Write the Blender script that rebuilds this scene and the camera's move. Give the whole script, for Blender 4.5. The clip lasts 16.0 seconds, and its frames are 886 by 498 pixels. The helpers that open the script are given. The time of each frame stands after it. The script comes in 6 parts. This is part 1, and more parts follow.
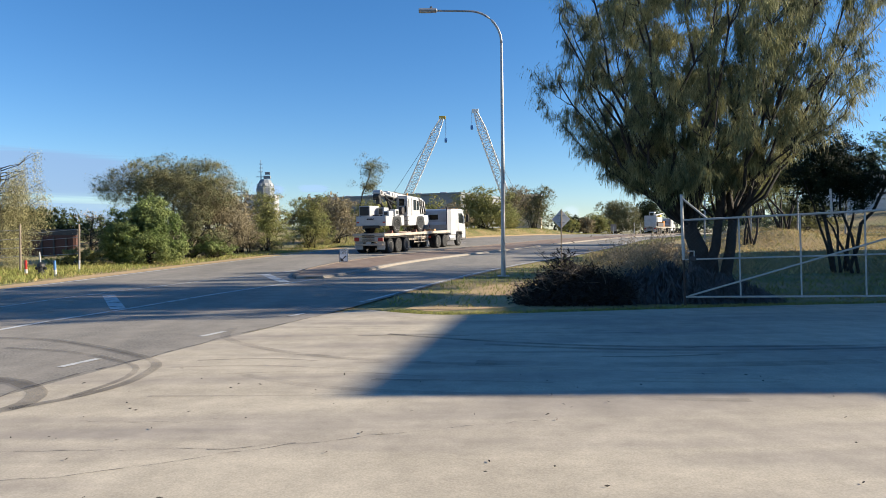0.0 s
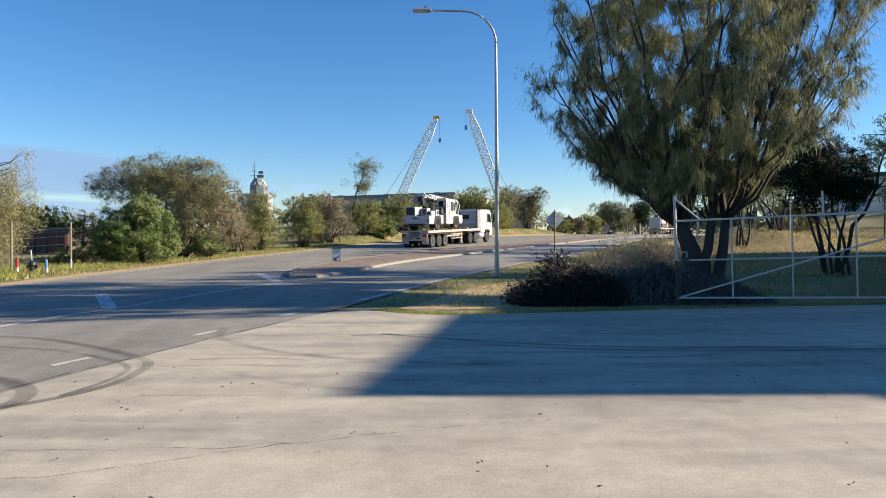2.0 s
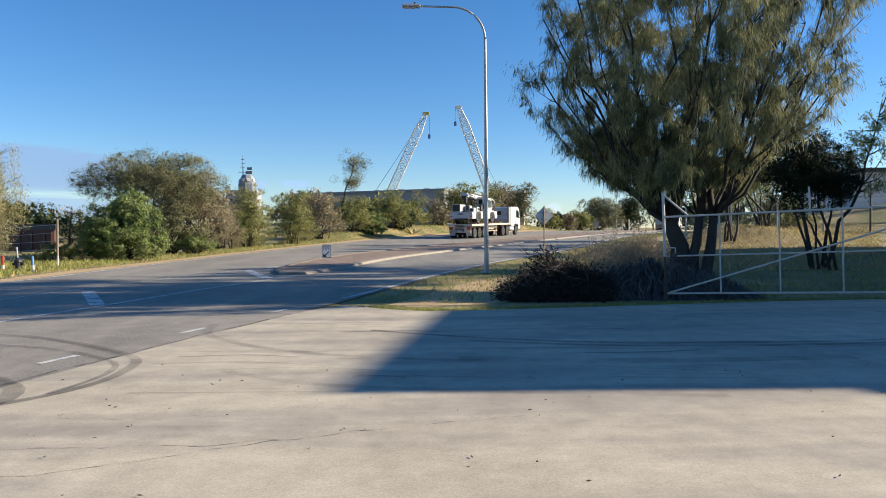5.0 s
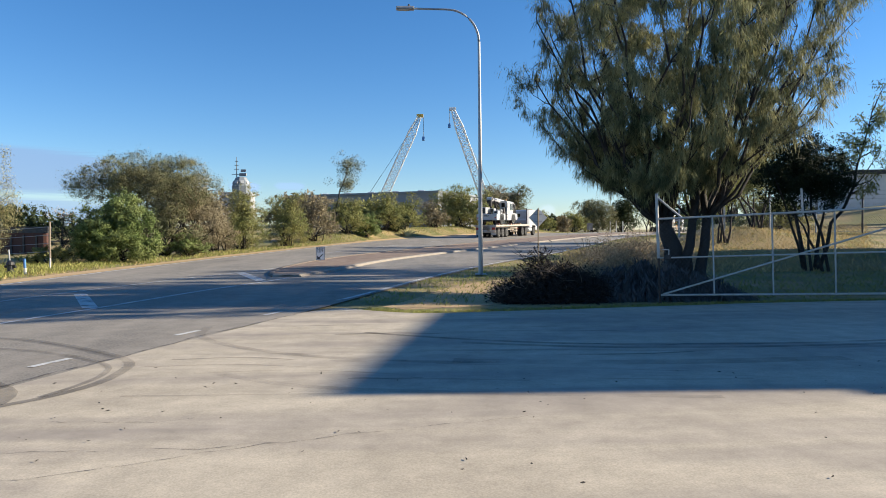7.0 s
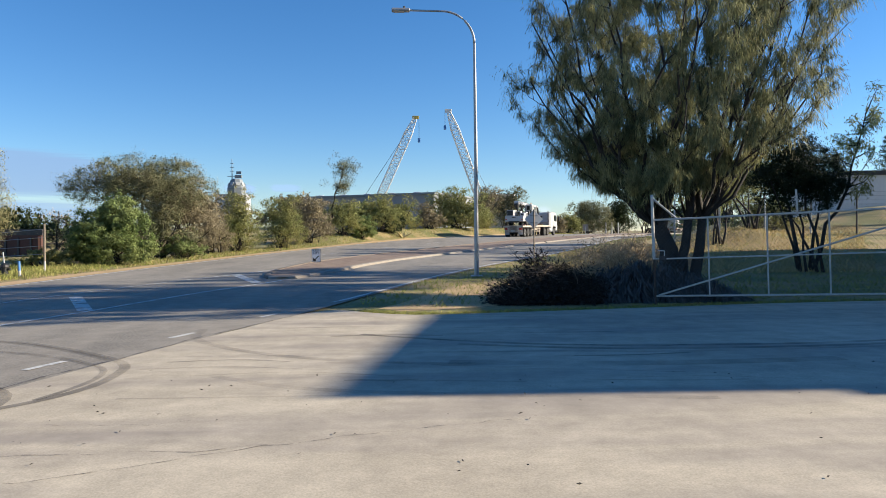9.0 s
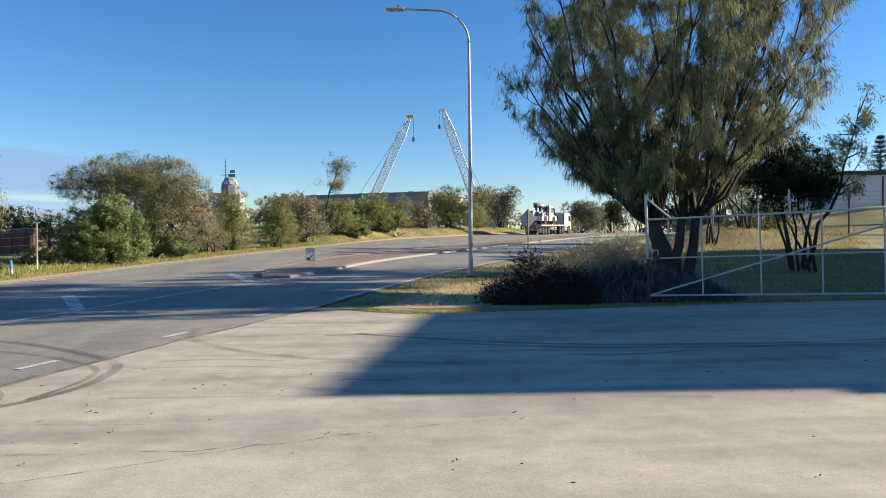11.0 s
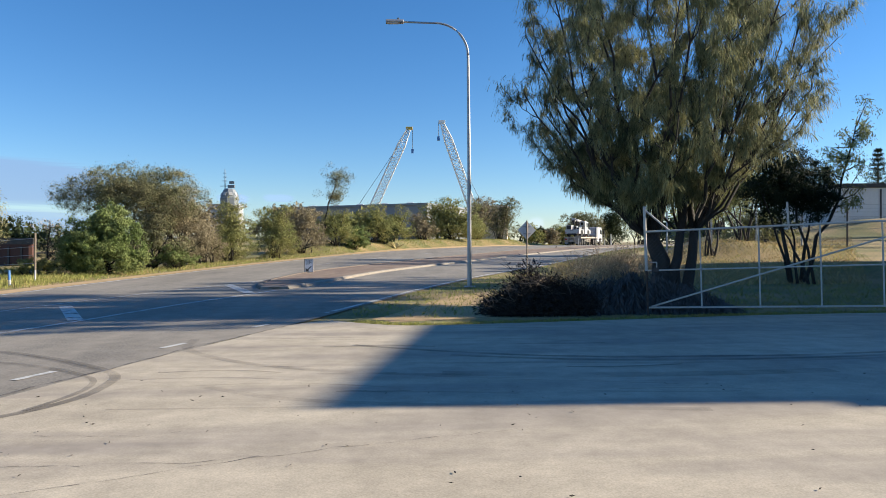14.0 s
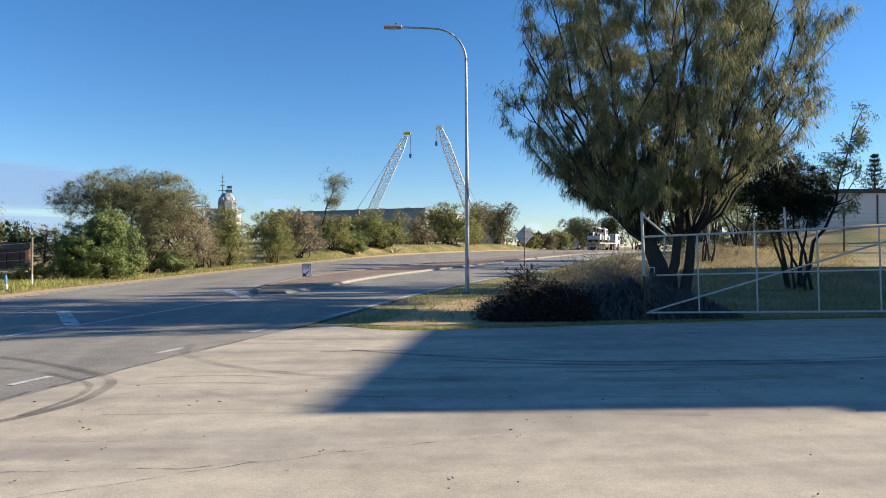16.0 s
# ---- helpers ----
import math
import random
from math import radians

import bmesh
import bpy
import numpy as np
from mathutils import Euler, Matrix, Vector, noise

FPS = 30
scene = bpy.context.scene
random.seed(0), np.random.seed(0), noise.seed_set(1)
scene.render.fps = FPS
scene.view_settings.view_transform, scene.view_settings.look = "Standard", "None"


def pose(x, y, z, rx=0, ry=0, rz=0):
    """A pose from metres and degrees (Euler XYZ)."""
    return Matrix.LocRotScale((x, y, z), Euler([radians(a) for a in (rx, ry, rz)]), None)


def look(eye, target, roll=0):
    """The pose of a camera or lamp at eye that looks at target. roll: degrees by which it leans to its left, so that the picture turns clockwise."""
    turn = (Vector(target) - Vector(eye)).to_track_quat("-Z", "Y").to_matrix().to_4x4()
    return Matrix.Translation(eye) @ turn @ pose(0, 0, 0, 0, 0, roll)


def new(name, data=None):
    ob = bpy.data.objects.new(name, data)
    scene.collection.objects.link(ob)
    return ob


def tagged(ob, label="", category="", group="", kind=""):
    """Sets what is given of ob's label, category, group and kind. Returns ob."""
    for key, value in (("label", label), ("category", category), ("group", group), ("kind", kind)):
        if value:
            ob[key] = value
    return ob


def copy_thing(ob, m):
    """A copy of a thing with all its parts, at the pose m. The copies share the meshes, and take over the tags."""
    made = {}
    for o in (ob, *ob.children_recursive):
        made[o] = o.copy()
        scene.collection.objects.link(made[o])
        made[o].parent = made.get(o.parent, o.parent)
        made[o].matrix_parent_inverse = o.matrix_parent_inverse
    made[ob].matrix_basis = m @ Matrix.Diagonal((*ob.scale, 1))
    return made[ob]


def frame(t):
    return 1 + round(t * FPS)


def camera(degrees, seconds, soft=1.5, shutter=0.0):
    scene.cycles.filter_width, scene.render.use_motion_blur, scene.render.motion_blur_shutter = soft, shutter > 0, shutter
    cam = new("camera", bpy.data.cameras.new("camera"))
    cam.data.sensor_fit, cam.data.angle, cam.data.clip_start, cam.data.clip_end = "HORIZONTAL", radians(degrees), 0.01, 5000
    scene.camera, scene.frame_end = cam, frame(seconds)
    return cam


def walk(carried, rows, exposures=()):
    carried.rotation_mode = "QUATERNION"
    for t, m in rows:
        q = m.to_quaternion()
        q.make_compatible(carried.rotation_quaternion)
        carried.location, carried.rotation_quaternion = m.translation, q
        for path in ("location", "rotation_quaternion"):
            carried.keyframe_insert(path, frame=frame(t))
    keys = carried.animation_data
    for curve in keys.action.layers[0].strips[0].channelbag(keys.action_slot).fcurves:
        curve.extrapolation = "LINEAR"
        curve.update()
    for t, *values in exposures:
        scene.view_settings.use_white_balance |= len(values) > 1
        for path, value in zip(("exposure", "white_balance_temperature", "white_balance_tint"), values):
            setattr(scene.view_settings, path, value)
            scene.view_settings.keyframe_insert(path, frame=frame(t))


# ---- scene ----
# ---------------------------------------------------------------- camera
cam = camera(65.0, 16.0, soft=0.6)
EYE = (0.0, 0.0, 1.6)
PATH = [
    (0.0, 88.929, 0.400, -0.007), (0.5, 88.798, 0.415, -0.288), (1.0, 88.784, 0.373, -0.593), (1.5, 88.791, 0.253, -0.582),
    (2.0, 88.922, 0.139, -0.533), (2.5, 88.920, 0.025, -0.546), (3.0, 88.809, 0.108, -0.645), (3.5, 88.667, 0.331, -0.861),
    (4.0, 88.589, 0.314, -1.030), (6.5, 88.717, 0.320, -1.803), (7.0, 88.777, 0.307, -1.865), (7.5, 88.857, 0.261, -1.880),
    (8.0, 88.929, 0.339, -1.870), (8.5, 88.914, 0.418, -1.935), (9.0, 88.906, 0.427, -2.205), (11.5, 88.782, 0.351, -2.685),
    (12.0, 88.710, 0.322, -2.648), (12.5, 88.843, 0.229, -2.701), (13.0, 89.144, 0.126, -2.745), (13.5, 89.499, 0.100, -2.751),
    (14.0, 89.787, 0.196, -2.777), (14.5, 89.977, 0.265, -2.762), (15.0, 90.180, 0.249, -2.776), (15.5, 90.251, 0.158, -2.891),
    (16.0, 90.190, 0.134, -2.965)]
walk(cam, [(t, pose(*EYE, a, b, c)) for t, a, b, c in PATH], exposures=[(0, 1.15, 6180, 16), (16, 1.15, 6180, 16)])

# ---------------------------------------------------------------- daylight
SUN_EL, SUN_AZ = radians(21), radians(86.0)   # height, and turn from +y towards +x
world = bpy.data.worlds.new("sky")
scene.world = world
world.use_nodes = True
sky = world.node_tree.nodes.new("ShaderNodeTexSky")
sky.sky_type, sky.sun_disc = "NISHITA", False
sky.sun_elevation, sky.sun_rotation = SUN_EL, SUN_AZ
sky.air_density, sky.dust_density, sky.ozone_density = 1.0, 0.0, 4.5
bg = world.node_tree.nodes["Background"]
bg.inputs["Strength"].default_value = 0.0705
tone = world.node_tree.nodes.new("ShaderNodeHueSaturation")
tone.inputs["Saturation"].default_value = 1.18
world.node_tree.links.new(sky.outputs[0], tone.inputs["Color"])
world.node_tree.links.new(tone.outputs[0], bg.inputs[0])
sun_data = bpy.data.lights.new("sun", "SUN")
sun_data.energy, sun_data.angle, sun_data.color = 5.0, radians(0.68), (0.96, 0.85, 0.61)
sun = new("sun", sun_data)
sun.matrix_world = look((60 * math.sin(SUN_AZ), 60 * math.cos(SUN_AZ), 60 * math.tan(SUN_EL)), (0, 0, 0))

# ---------------------------------------------------------------- materials
def mat(name, base, rough=0.6, metal=0.0, vary=0.12, scale=3.0, fine=40.0, bump=0.15, alt=None, alt_amount=0.5, island=0.0, obj=0.0, translucent=0.0, detail=6, bdist=0.01):
    """A surface with variation at two scales; alt is a second colour in patches."""
    m = bpy.data.materials.new(name)
    m.use_nodes = True
    nt = m.node_tree
    N, Lk = nt.nodes, nt.links
    pr = N["Principled BSDF"]
    tc = N.new("ShaderNodeTexCoord")
    big, small = N.new("ShaderNodeTexNoise"), N.new("ShaderNodeTexNoise")
    for n, s in ((big, scale), (small, fine)):
        n.inputs["Scale"].default_value, n.inputs["Detail"].default_value = s, detail
        Lk.new(tc.outputs["Object"], n.inputs["Vector"])
    col = N.new("ShaderNodeMix")
    col.data_type = "RGBA"
    col.inputs["A"].default_value = (*base, 1)
    col.inputs["B"].default_value = (*(alt or [c * 0.7 for c in base]), 1)
    ramp = N.new("ShaderNodeMapRange")
    ramp.inputs["From Min"].default_value, ramp.inputs["From Max"].default_value = 0.38, 0.66
    ramp.inputs["To Max"].default_value = alt_amount
    Lk.new(big.outputs["Fac"], ramp.inputs["Value"])
    Lk.new(ramp.outputs["Result"], col.inputs["Factor"])
    hsv = N.new("ShaderNodeHueSaturation")
    Lk.new(col.outputs["Result"], hsv.inputs["Color"])
    val = N.new("ShaderNodeMapRange")
    val.inputs["From Min"].default_value, val.inputs["From Max"].default_value = 0.25, 0.75
    val.inputs["To Min"].default_value, val.inputs["To Max"].default_value = 1 - vary, 1 + vary
    Lk.new(small.outputs["Fac"], val.inputs["Value"])
    last = val.outputs["Result"]
    for amount, node, out in ((island, "ShaderNodeNewGeometry", "Random Per Island"), (obj, "ShaderNodeObjectInfo", "Random")):
        if amount:
            g, mr, mu = N.new(node), N.new("ShaderNodeMapRange"), N.new("ShaderNodeMath")
            mr.inputs["To Min"].default_value, mr.inputs["To Max"].default_value = 1 - amount, 1 + amount
            mu.operation = "MULTIPLY"
            Lk.new(g.outputs[out], mr.inputs["Value"])
            Lk.new(mr.outputs["Result"], mu.inputs[0])
            Lk.new(last, mu.inputs[1])
            last = mu.outputs[0]
    Lk.new(last, hsv.inputs["Value"])
    Lk.new(hsv.outputs["Color"], pr.inputs["Base Color"])
    pr.inputs["Roughness"].default_value, pr.inputs["Metallic"].default_value = rough, metal
    if bump:
        b = N.new("ShaderNodeBump")
        b.inputs["Strength"].default_value, b.inputs["Distance"].default_value = bump, bdist
        Lk.new(small.outputs["Fac"], b.inputs["Height"])
        Lk.new(b.outputs["Normal"], pr.inputs["Normal"])
    if translucent:
        pr.inputs["Specular IOR Level"].default_value = 0.12
        tr, mx = N.new("ShaderNodeBsdfTranslucent"), N.new("ShaderNodeMixShader")
        mx.inputs[0].default_value = translucent
        Lk.new(hsv.outputs["Color"], tr.inputs["Color"])
        Lk.new(pr.outputs[0], mx.inputs[1])
        Lk.new(tr.outputs[0], mx.inputs[2])
        Lk.new(mx.outputs[0], N["Material Output"].inputs["Surface"])
    return m


def streaked(name, base, alt, stretch, scale, rough, fine=60.0, vary=0.1, third=None):
    """A ground surface with drawn-out stains, cloudy patches and a fine grain."""
    m = mat(name, base, rough, vary=vary, scale=0.35, fine=fine, bump=0.1, alt=alt, alt_amount=0.8)
    nt = m.node_tree
    N, Lk = nt.nodes, nt.links
    pr = N["Principled BSDF"]
    tc, mp, nz, rg, mx = (N.new("ShaderNodeTexCoord"), N.new("ShaderNodeMapping"), N.new("ShaderNodeTexNoise"),
                          N.new("ShaderNodeMapRange"), N.new("ShaderNodeMix"))
    mp.inputs["Scale"].default_value = stretch
    nz.inputs["Scale"].default_value, nz.inputs["Detail"].default_value, nz.inputs["Distortion"].default_value = scale, 8, 0.6
    rg.inputs["From Min"].default_value, rg.inputs["From Max"].default_value, rg.inputs["To Max"].default_value = 0.42, 0.66, 0.75
    mx.data_type = "RGBA"
    Lk.new(tc.outputs["Object"], mp.inputs["Vector"])
    Lk.new(mp.outputs["Vector"], nz.inputs["Vector"])
    Lk.new(nz.outputs["Fac"], rg.inputs["Value"])
    Lk.new(rg.outputs["Result"], mx.inputs["Factor"])
    old = pr.inputs["Base Color"].links[0].from_socket
    Lk.new(old, mx.inputs["A"])
    mx.inputs["B"].default_value = (*(third or alt), 1)
    # mid-sized mottling
    mot, mr, hs = N.new("ShaderNodeTexNoise"), N.new("ShaderNodeMapRange"), N.new("ShaderNodeHueSaturation")
    mot.inputs["Scale"].default_value, mot.inputs["Detail"].default_value, mot.inputs["Roughness"].default_value = 2.3, 10, 0.65
    mr.inputs["From Min"].default_value, mr.inputs["From Max"].default_value = 0.3, 0.7
    mr.inputs["To Min"].default_value, mr.inputs["To Max"].default_value = 0.8, 1.14
    Lk.new(tc.outputs["Object"], mot.inputs["Vector"])
    Lk.new(mot.outputs["Fac"], mr.inputs["Value"])
    Lk.new(mx.outputs["Result"], hs.inputs["Color"])
    Lk.new(mr.outputs["Result"], hs.inputs["Value"])
    Lk.new(hs.outputs["Color"], pr.inputs["Base Color"])
    return m


def worn(name, base, cover, rough=0.7, scale=2.5, low=0.42, high=0.62):
    """A thin film (paint, rubber, oil) worn through in places: what is gone is see-through."""
    m = mat(name, base, rough, vary=0.2, scale=4, fine=60, bump=0.05)
    N, Lk = m.node_tree.nodes, m.node_tree.links
    tc, nz, rg, tr, mx = (N.new("ShaderNodeTexCoord"), N.new("ShaderNodeTexNoise"), N.new("ShaderNodeMapRange"),
                          N.new("ShaderNodeBsdfTransparent"), N.new("ShaderNodeMixShader"))
    nz.inputs["Scale"].default_value, nz.inputs["Detail"].default_value = scale, 8
    rg.inputs["From Min"].default_value, rg.inputs["From Max"].default_value, rg.inputs["To Max"].default_value = low, high, cover
    Lk.new(tc.outputs["Object"], nz.inputs["Vector"])
    Lk.new(nz.outputs["Fac"], rg.inputs["Value"])
    Lk.new(rg.outputs["Result"], mx.inputs[0])
    Lk.new(tr.outputs[0], mx.inputs[1])
    Lk.new(N["Principled BSDF"].outputs[0], mx.inputs[2])
    Lk.new(mx.outputs[0], N["Material Output"].inputs["Surface"])
    return m


M_GROUND = mat("verge_soil_and_grass", (0.15, 0.15, 0.05), 0.95, vary=0.35, scale=0.35, fine=9, bump=0.6, alt=(0.37, 0.26, 0.13), alt_amount=0.9, bdist=0.05)
M_SAND = mat("pale_sand", (0.50, 0.34, 0.18), 0.95, vary=0.2, scale=0.8, fine=14, bump=0.4, alt=(0.38, 0.27, 0.13), alt_amount=0.8, bdist=0.03)
M_ASPHALT = streaked("worn_asphalt", (0.25, 0.226, 0.19), (0.185, 0.168, 0.144), (0.9, 0.12, 1), 1.0, 0.88, fine=30, vary=0.48, third=(0.290, 0.258, 0.215))
M_CONCRETE = streaked("stained_concrete", (0.50, 0.435, 0.335), (0.395, 0.340, 0.258), (0.16, 1.1, 1), 1.1, 0.9, fine=70, vary=0.2, third=(0.285, 0.247, 0.21))
M_LINE = worn("worn_white_line_paint", (0.62, 0.62, 0.60), 0.9, scale=3, low=0.25, high=0.5)
M_SKID = worn("tyre_rubber_mark", (0.08, 0.072, 0.066), 0.45, scale=1.2, low=0.2, high=0.65)
M_SMEAR = worn("faint_tyre_smear", (0.13, 0.115, 0.105), 0.25, scale=0.9, low=0.3, high=0.7)
M_CRACK = mat("crack_filler", (0.11, 0.095, 0.085), 0.9)
M_KERB = mat("kerb_concrete", (0.30, 0.262, 0.215), 0.85, scale=1.5, fine=30, alt=(0.23, 0.195, 0.155), alt_amount=0.9)
# darker kerb colour for the left run of the median
M_KERBDARK = mat("darker_kerb_concrete", (0.18, 0.145, 0.115), 0.9, scale=1.5, fine=30, alt=(0.11, 0.09, 0.075), alt_amount=0.9)
M_PAVER = mat("red_brick_paver", (0.17, 0.115, 0.085), 0.9, scale=2, fine=25, alt=(0.25, 0.19, 0.14), alt_amount=0.9, obj=0.2, island=0.2)
M_WHITE = mat("white_vehicle_paint", (0.46, 0.46, 0.465), 0.35, vary=0.05, scale=1.5, fine=8, bump=0.03, alt=(0.36, 0.35, 0.34), alt_amount=0.7)
M_SIGN = mat("white_sign_sheet", (0.82, 0.82, 0.82), 0.5, vary=0.03, scale=3, fine=20, bump=0.02, alt=(0.76, 0.76, 0.75))
M_DARK = mat("dark_chassis_steel", (0.03, 0.03, 0.032), 0.6, vary=0.3, scale=3, fine=20, alt=(0.08, 0.06, 0.05))
M_TYRE = mat("tyre_rubber", (0.014, 0.014, 0.015), 0.8, vary=0.2, scale=4, fine=30, alt=(0.03, 0.028, 0.026))
M_RIM = mat("dusty_steel_rim", (0.32, 0.31, 0.30), 0.5, 0.4, scale=6, fine=30)
M_GLASS = mat("dark_cab_glass", (0.015, 0.018, 0.02), 0.08, vary=0.0, bump=0.0)
M_DECK = mat("deck_timber", (0.30, 0.19, 0.13), 0.85, scale=1.2, fine=18, alt=(0.24, 0.08, 0.06), alt_amount=0.8)
M_TRAILER = mat("cream_trailer_paint", (0.46, 0.42, 0.36), 0.55, scale=1.5, fine=14, alt=(0.36, 0.25, 0.17), alt_amount=0.6)
M_RED = mat("red_lens_and_paint", (0.42, 0.03, 0.02), 0.4)
M_ORANGE = mat("orange_paint", (0.62, 0.24, 0.03), 0.45)
M_YELLOW = mat("yellow_paint", (0.62, 0.42, 0.06), 0.5)
M_GALV = mat("galvanised_steel", (0.37, 0.38, 0.39), 0.5, 0.5, vary=0.12, scale=1.2, fine=12, alt=(0.33, 0.34, 0.36))
M_PIPE = mat("weathered_gate_pipe", (0.48, 0.47, 0.44), 0.6, 0.1, vary=0.2, scale=2, fine=18, alt=(0.42, 0.37, 0.32))
M_BLACK = mat("black_paint", (0.02, 0.02, 0.02), 0.5)
M_WIRE = mat("dull_fence_wire", (0.12, 0.12, 0.115), 0.6, 0.5)
M_SHIPPALE = mat("pale_grey_ship_paint", (0.40, 0.41, 0.42), 0.6, vary=0.05, scale=0.5, fine=4)
M_NAVY = mat("dark_blue_paint", (0.02, 0.035, 0.075), 0.5)
M_BLUE = mat("blue_paint", (0.08, 0.22, 0.50), 0.5)
M_SHED = mat("grey_steel_cladding", (0.23, 0.24, 0.26), 0.55, vary=0.05, scale=0.15, fine=2, bump=0.0, alt=(0.19, 0.20, 0.21))
M_TAN = mat("sandstone_render", (0.62, 0.50, 0.36), 0.85, vary=0.05, scale=0.2, fine=2)
M_PALE = mat("pale_wall_panel", (0.62, 0.62, 0.62), 0.6, vary=0.04, scale=0.3, fine=4, alt=(0.52, 0.52, 0.53))
M_SHIP = mat("naval_grey_paint", (0.20, 0.225, 0.25), 0.6, vary=0.06, scale=0.6, fine=4)
M_LATTICE = mat("white_lattice_boom_paint", (0.82, 0.82, 0.80), 0.5)
M_RUST = mat("red_brown_sheeting", (0.075, 0.032, 0.024), 0.8, scale=0.8, fine=12, alt=(0.07, 0.03, 0.025))
M_WOOD = mat("grey_weathered_timber", (0.26, 0.21, 0.16), 0.9, scale=3, fine=30)
M_BARK = mat("dark_bark", (0.028, 0.024, 0.021), 0.95, vary=0.35, scale=5, fine=22, bump=0.8, alt=(0.052, 0.045, 0.038), bdist=0.03)
M_TWIG = mat("dry_twigs", (0.15, 0.12, 0.095), 0.95, vary=0.2, island=0.4)
M_DRYGRASS = mat("straw_grass", (0.52, 0.40, 0.19), 0.9, vary=0.2, island=0.4, translucent=0.25)
M_GRASS = mat("green_grass_blades", (0.25, 0.27, 0.075), 0.8, vary=0.2, scale=0.5, island=0.4, translucent=0.3, alt=(0.34, 0.315, 0.11), alt_amount=0.9)
M_NEEDLE = mat("sheoak_needles", (0.108, 0.124, 0.064), 0.75, vary=0.35, scale=2.2, fine=6, bump=0, island=0.32, translucent=0.36, alt=(0.42, 0.385, 0.18), alt_amount=0.8)
M_LEAF_OLIVE = mat("olive_leaves", (0.235, 0.25, 0.095), 0.7, vary=0.2, scale=0.7, fine=5, bump=0, island=0.28, translucent=0.28, alt=(0.29, 0.265, 0.10), alt_amount=0.9)
M_LEAF_GREEN = mat("fresh_green_leaves", (0.15, 0.20, 0.065), 0.65, vary=0.2, scale=0.8, fine=5, bump=0, island=0.4, translucent=0.3, alt=(0.23, 0.265, 0.10), alt_amount=0.9)
M_LEAF_BROWN = mat("grey_brown_scrub", (0.27, 0.228, 0.15), 0.85, vary=0.2, scale=0.7, fine=5, bump=0, island=0.28, translucent=0.2, alt=(0.20, 0.175, 0.09))
M_LEAF_DARK = mat("dark_glossy_leaves", (0.045, 0.06, 0.025), 0.6, vary=0.2, scale=0.8, fine=5, bump=0, island=0.4, translucent=0.2)
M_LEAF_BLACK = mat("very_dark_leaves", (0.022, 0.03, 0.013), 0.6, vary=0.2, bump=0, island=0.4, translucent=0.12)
M_LEAF_WEEP = mat("pale_weeping_leaves", (0.34, 0.31, 0.16), 0.85, vary=0.25, bump=0, island=0.4, translucent=0.3)
M_LEAF_DEAD = mat("dead_brown_foliage", (0.04, 0.035, 0.032), 0.9, vary=0.2, bump=0, island=0.5, translucent=0.1)
M_LEAF_GREY = mat("grey_olive_leaves", (0.16, 0.165, 0.085), 0.8, vary=0.2, scale=0.7, fine=5, bump=0, island=0.35, translucent=0.2, alt=(0.21, 0.185, 0.10), alt_amount=0.8)
# darker copy of the dry twigs, shade put into the colour
M_SHADETWIG = mat("shade_dark_twigs", (0.06, 0.048, 0.04), 0.95, vary=0.2, island=0.4)
M_LEAF_ASH = mat("ash_grey_withered_sprays", (0.105, 0.11, 0.112), 0.9, vary=0.2, bump=0, island=0.4, translucent=0.1)
# gate post pipe in shade, the darkness put into its colour
M_SHADEPIPE = mat("shaded_pipe", (0.06, 0.045, 0.038), 0.8, 0.2, vary=0.25, scale=4, fine=20, alt=(0.10, 0.06, 0.04))
# paler copy of the dry twigs, sunlight put into the colour
M_PALETWIG = mat("pale_sunlit_twigs", (0.42, 0.33, 0.22), 0.95, vary=0.2, island=0.4, translucent=0.1)
M_LEAF_PINE = mat("pine_needles", (0.04, 0.055, 0.03), 0.8, vary=0.2, bump=0, island=0.3, translucent=0.15)
M_CACTUS = mat("yellowed_plant_flesh", (0.50, 0.42, 0.20), 0.8, scale=4)

# ---------------------------------------------------------------- builders
def put(name, me, material, parent=None, label="", m=None):
    me.materials.append(material)
    ob = new(name, me)
    if m is not None:
        ob.matrix_basis = m
    if parent is not None:
        ob.parent = parent
    if label:
        tagged(ob, label)
    return ob


def part(name, bm, material, parent=None, label="", m=None, smooth=False):
    """Link a bmesh as one mesh object under a thing or a part."""
    me = bpy.data.meshes.new(name)
    bm.to_mesh(me)
    bm.free()
    if smooth:
        for p in me.polygons:
            p.use_smooth = True
    return put(name, me, material, parent, label, m)


def raw(name, verts, faces, material, parent=None, label="", m=None, smooth=False):
    me = bpy.data.meshes.new(name)
    me.from_pydata([tuple(map(float, v)) for v in verts], [], [tuple(map(int, f)) for f in faces])
    if smooth:
        for p in me.polygons:
            p.use_smooth = True
    return put(name, me, material, parent, label, m)


def quads(name, verts, material, parent=None, label=""):
    """Many loose four-cornered faces: verts is (n, 4, 3)."""
    n = len(verts)
    me = bpy.data.meshes.new(name)
    me.vertices.add(n * 4)
    me.vertices.foreach_set("co", np.asarray(verts, dtype=np.float32).ravel())
    me.loops.add(n * 4)
    me.loops.foreach_set("vertex_index", np.arange(n * 4, dtype=np.int32))
    me.polygons.add(n)
    me.polygons.foreach_set("loop_start", np.arange(0, n * 4, 4, dtype=np.int32))
    me.update(calc_edges=True)
    return put(name, me, material, parent, label)


def empty(name, x, y, z, rz=0.0):
    ob = new(name)
    ob.matrix_basis = pose(x, y, z, 0, 0, rz)
    return ob


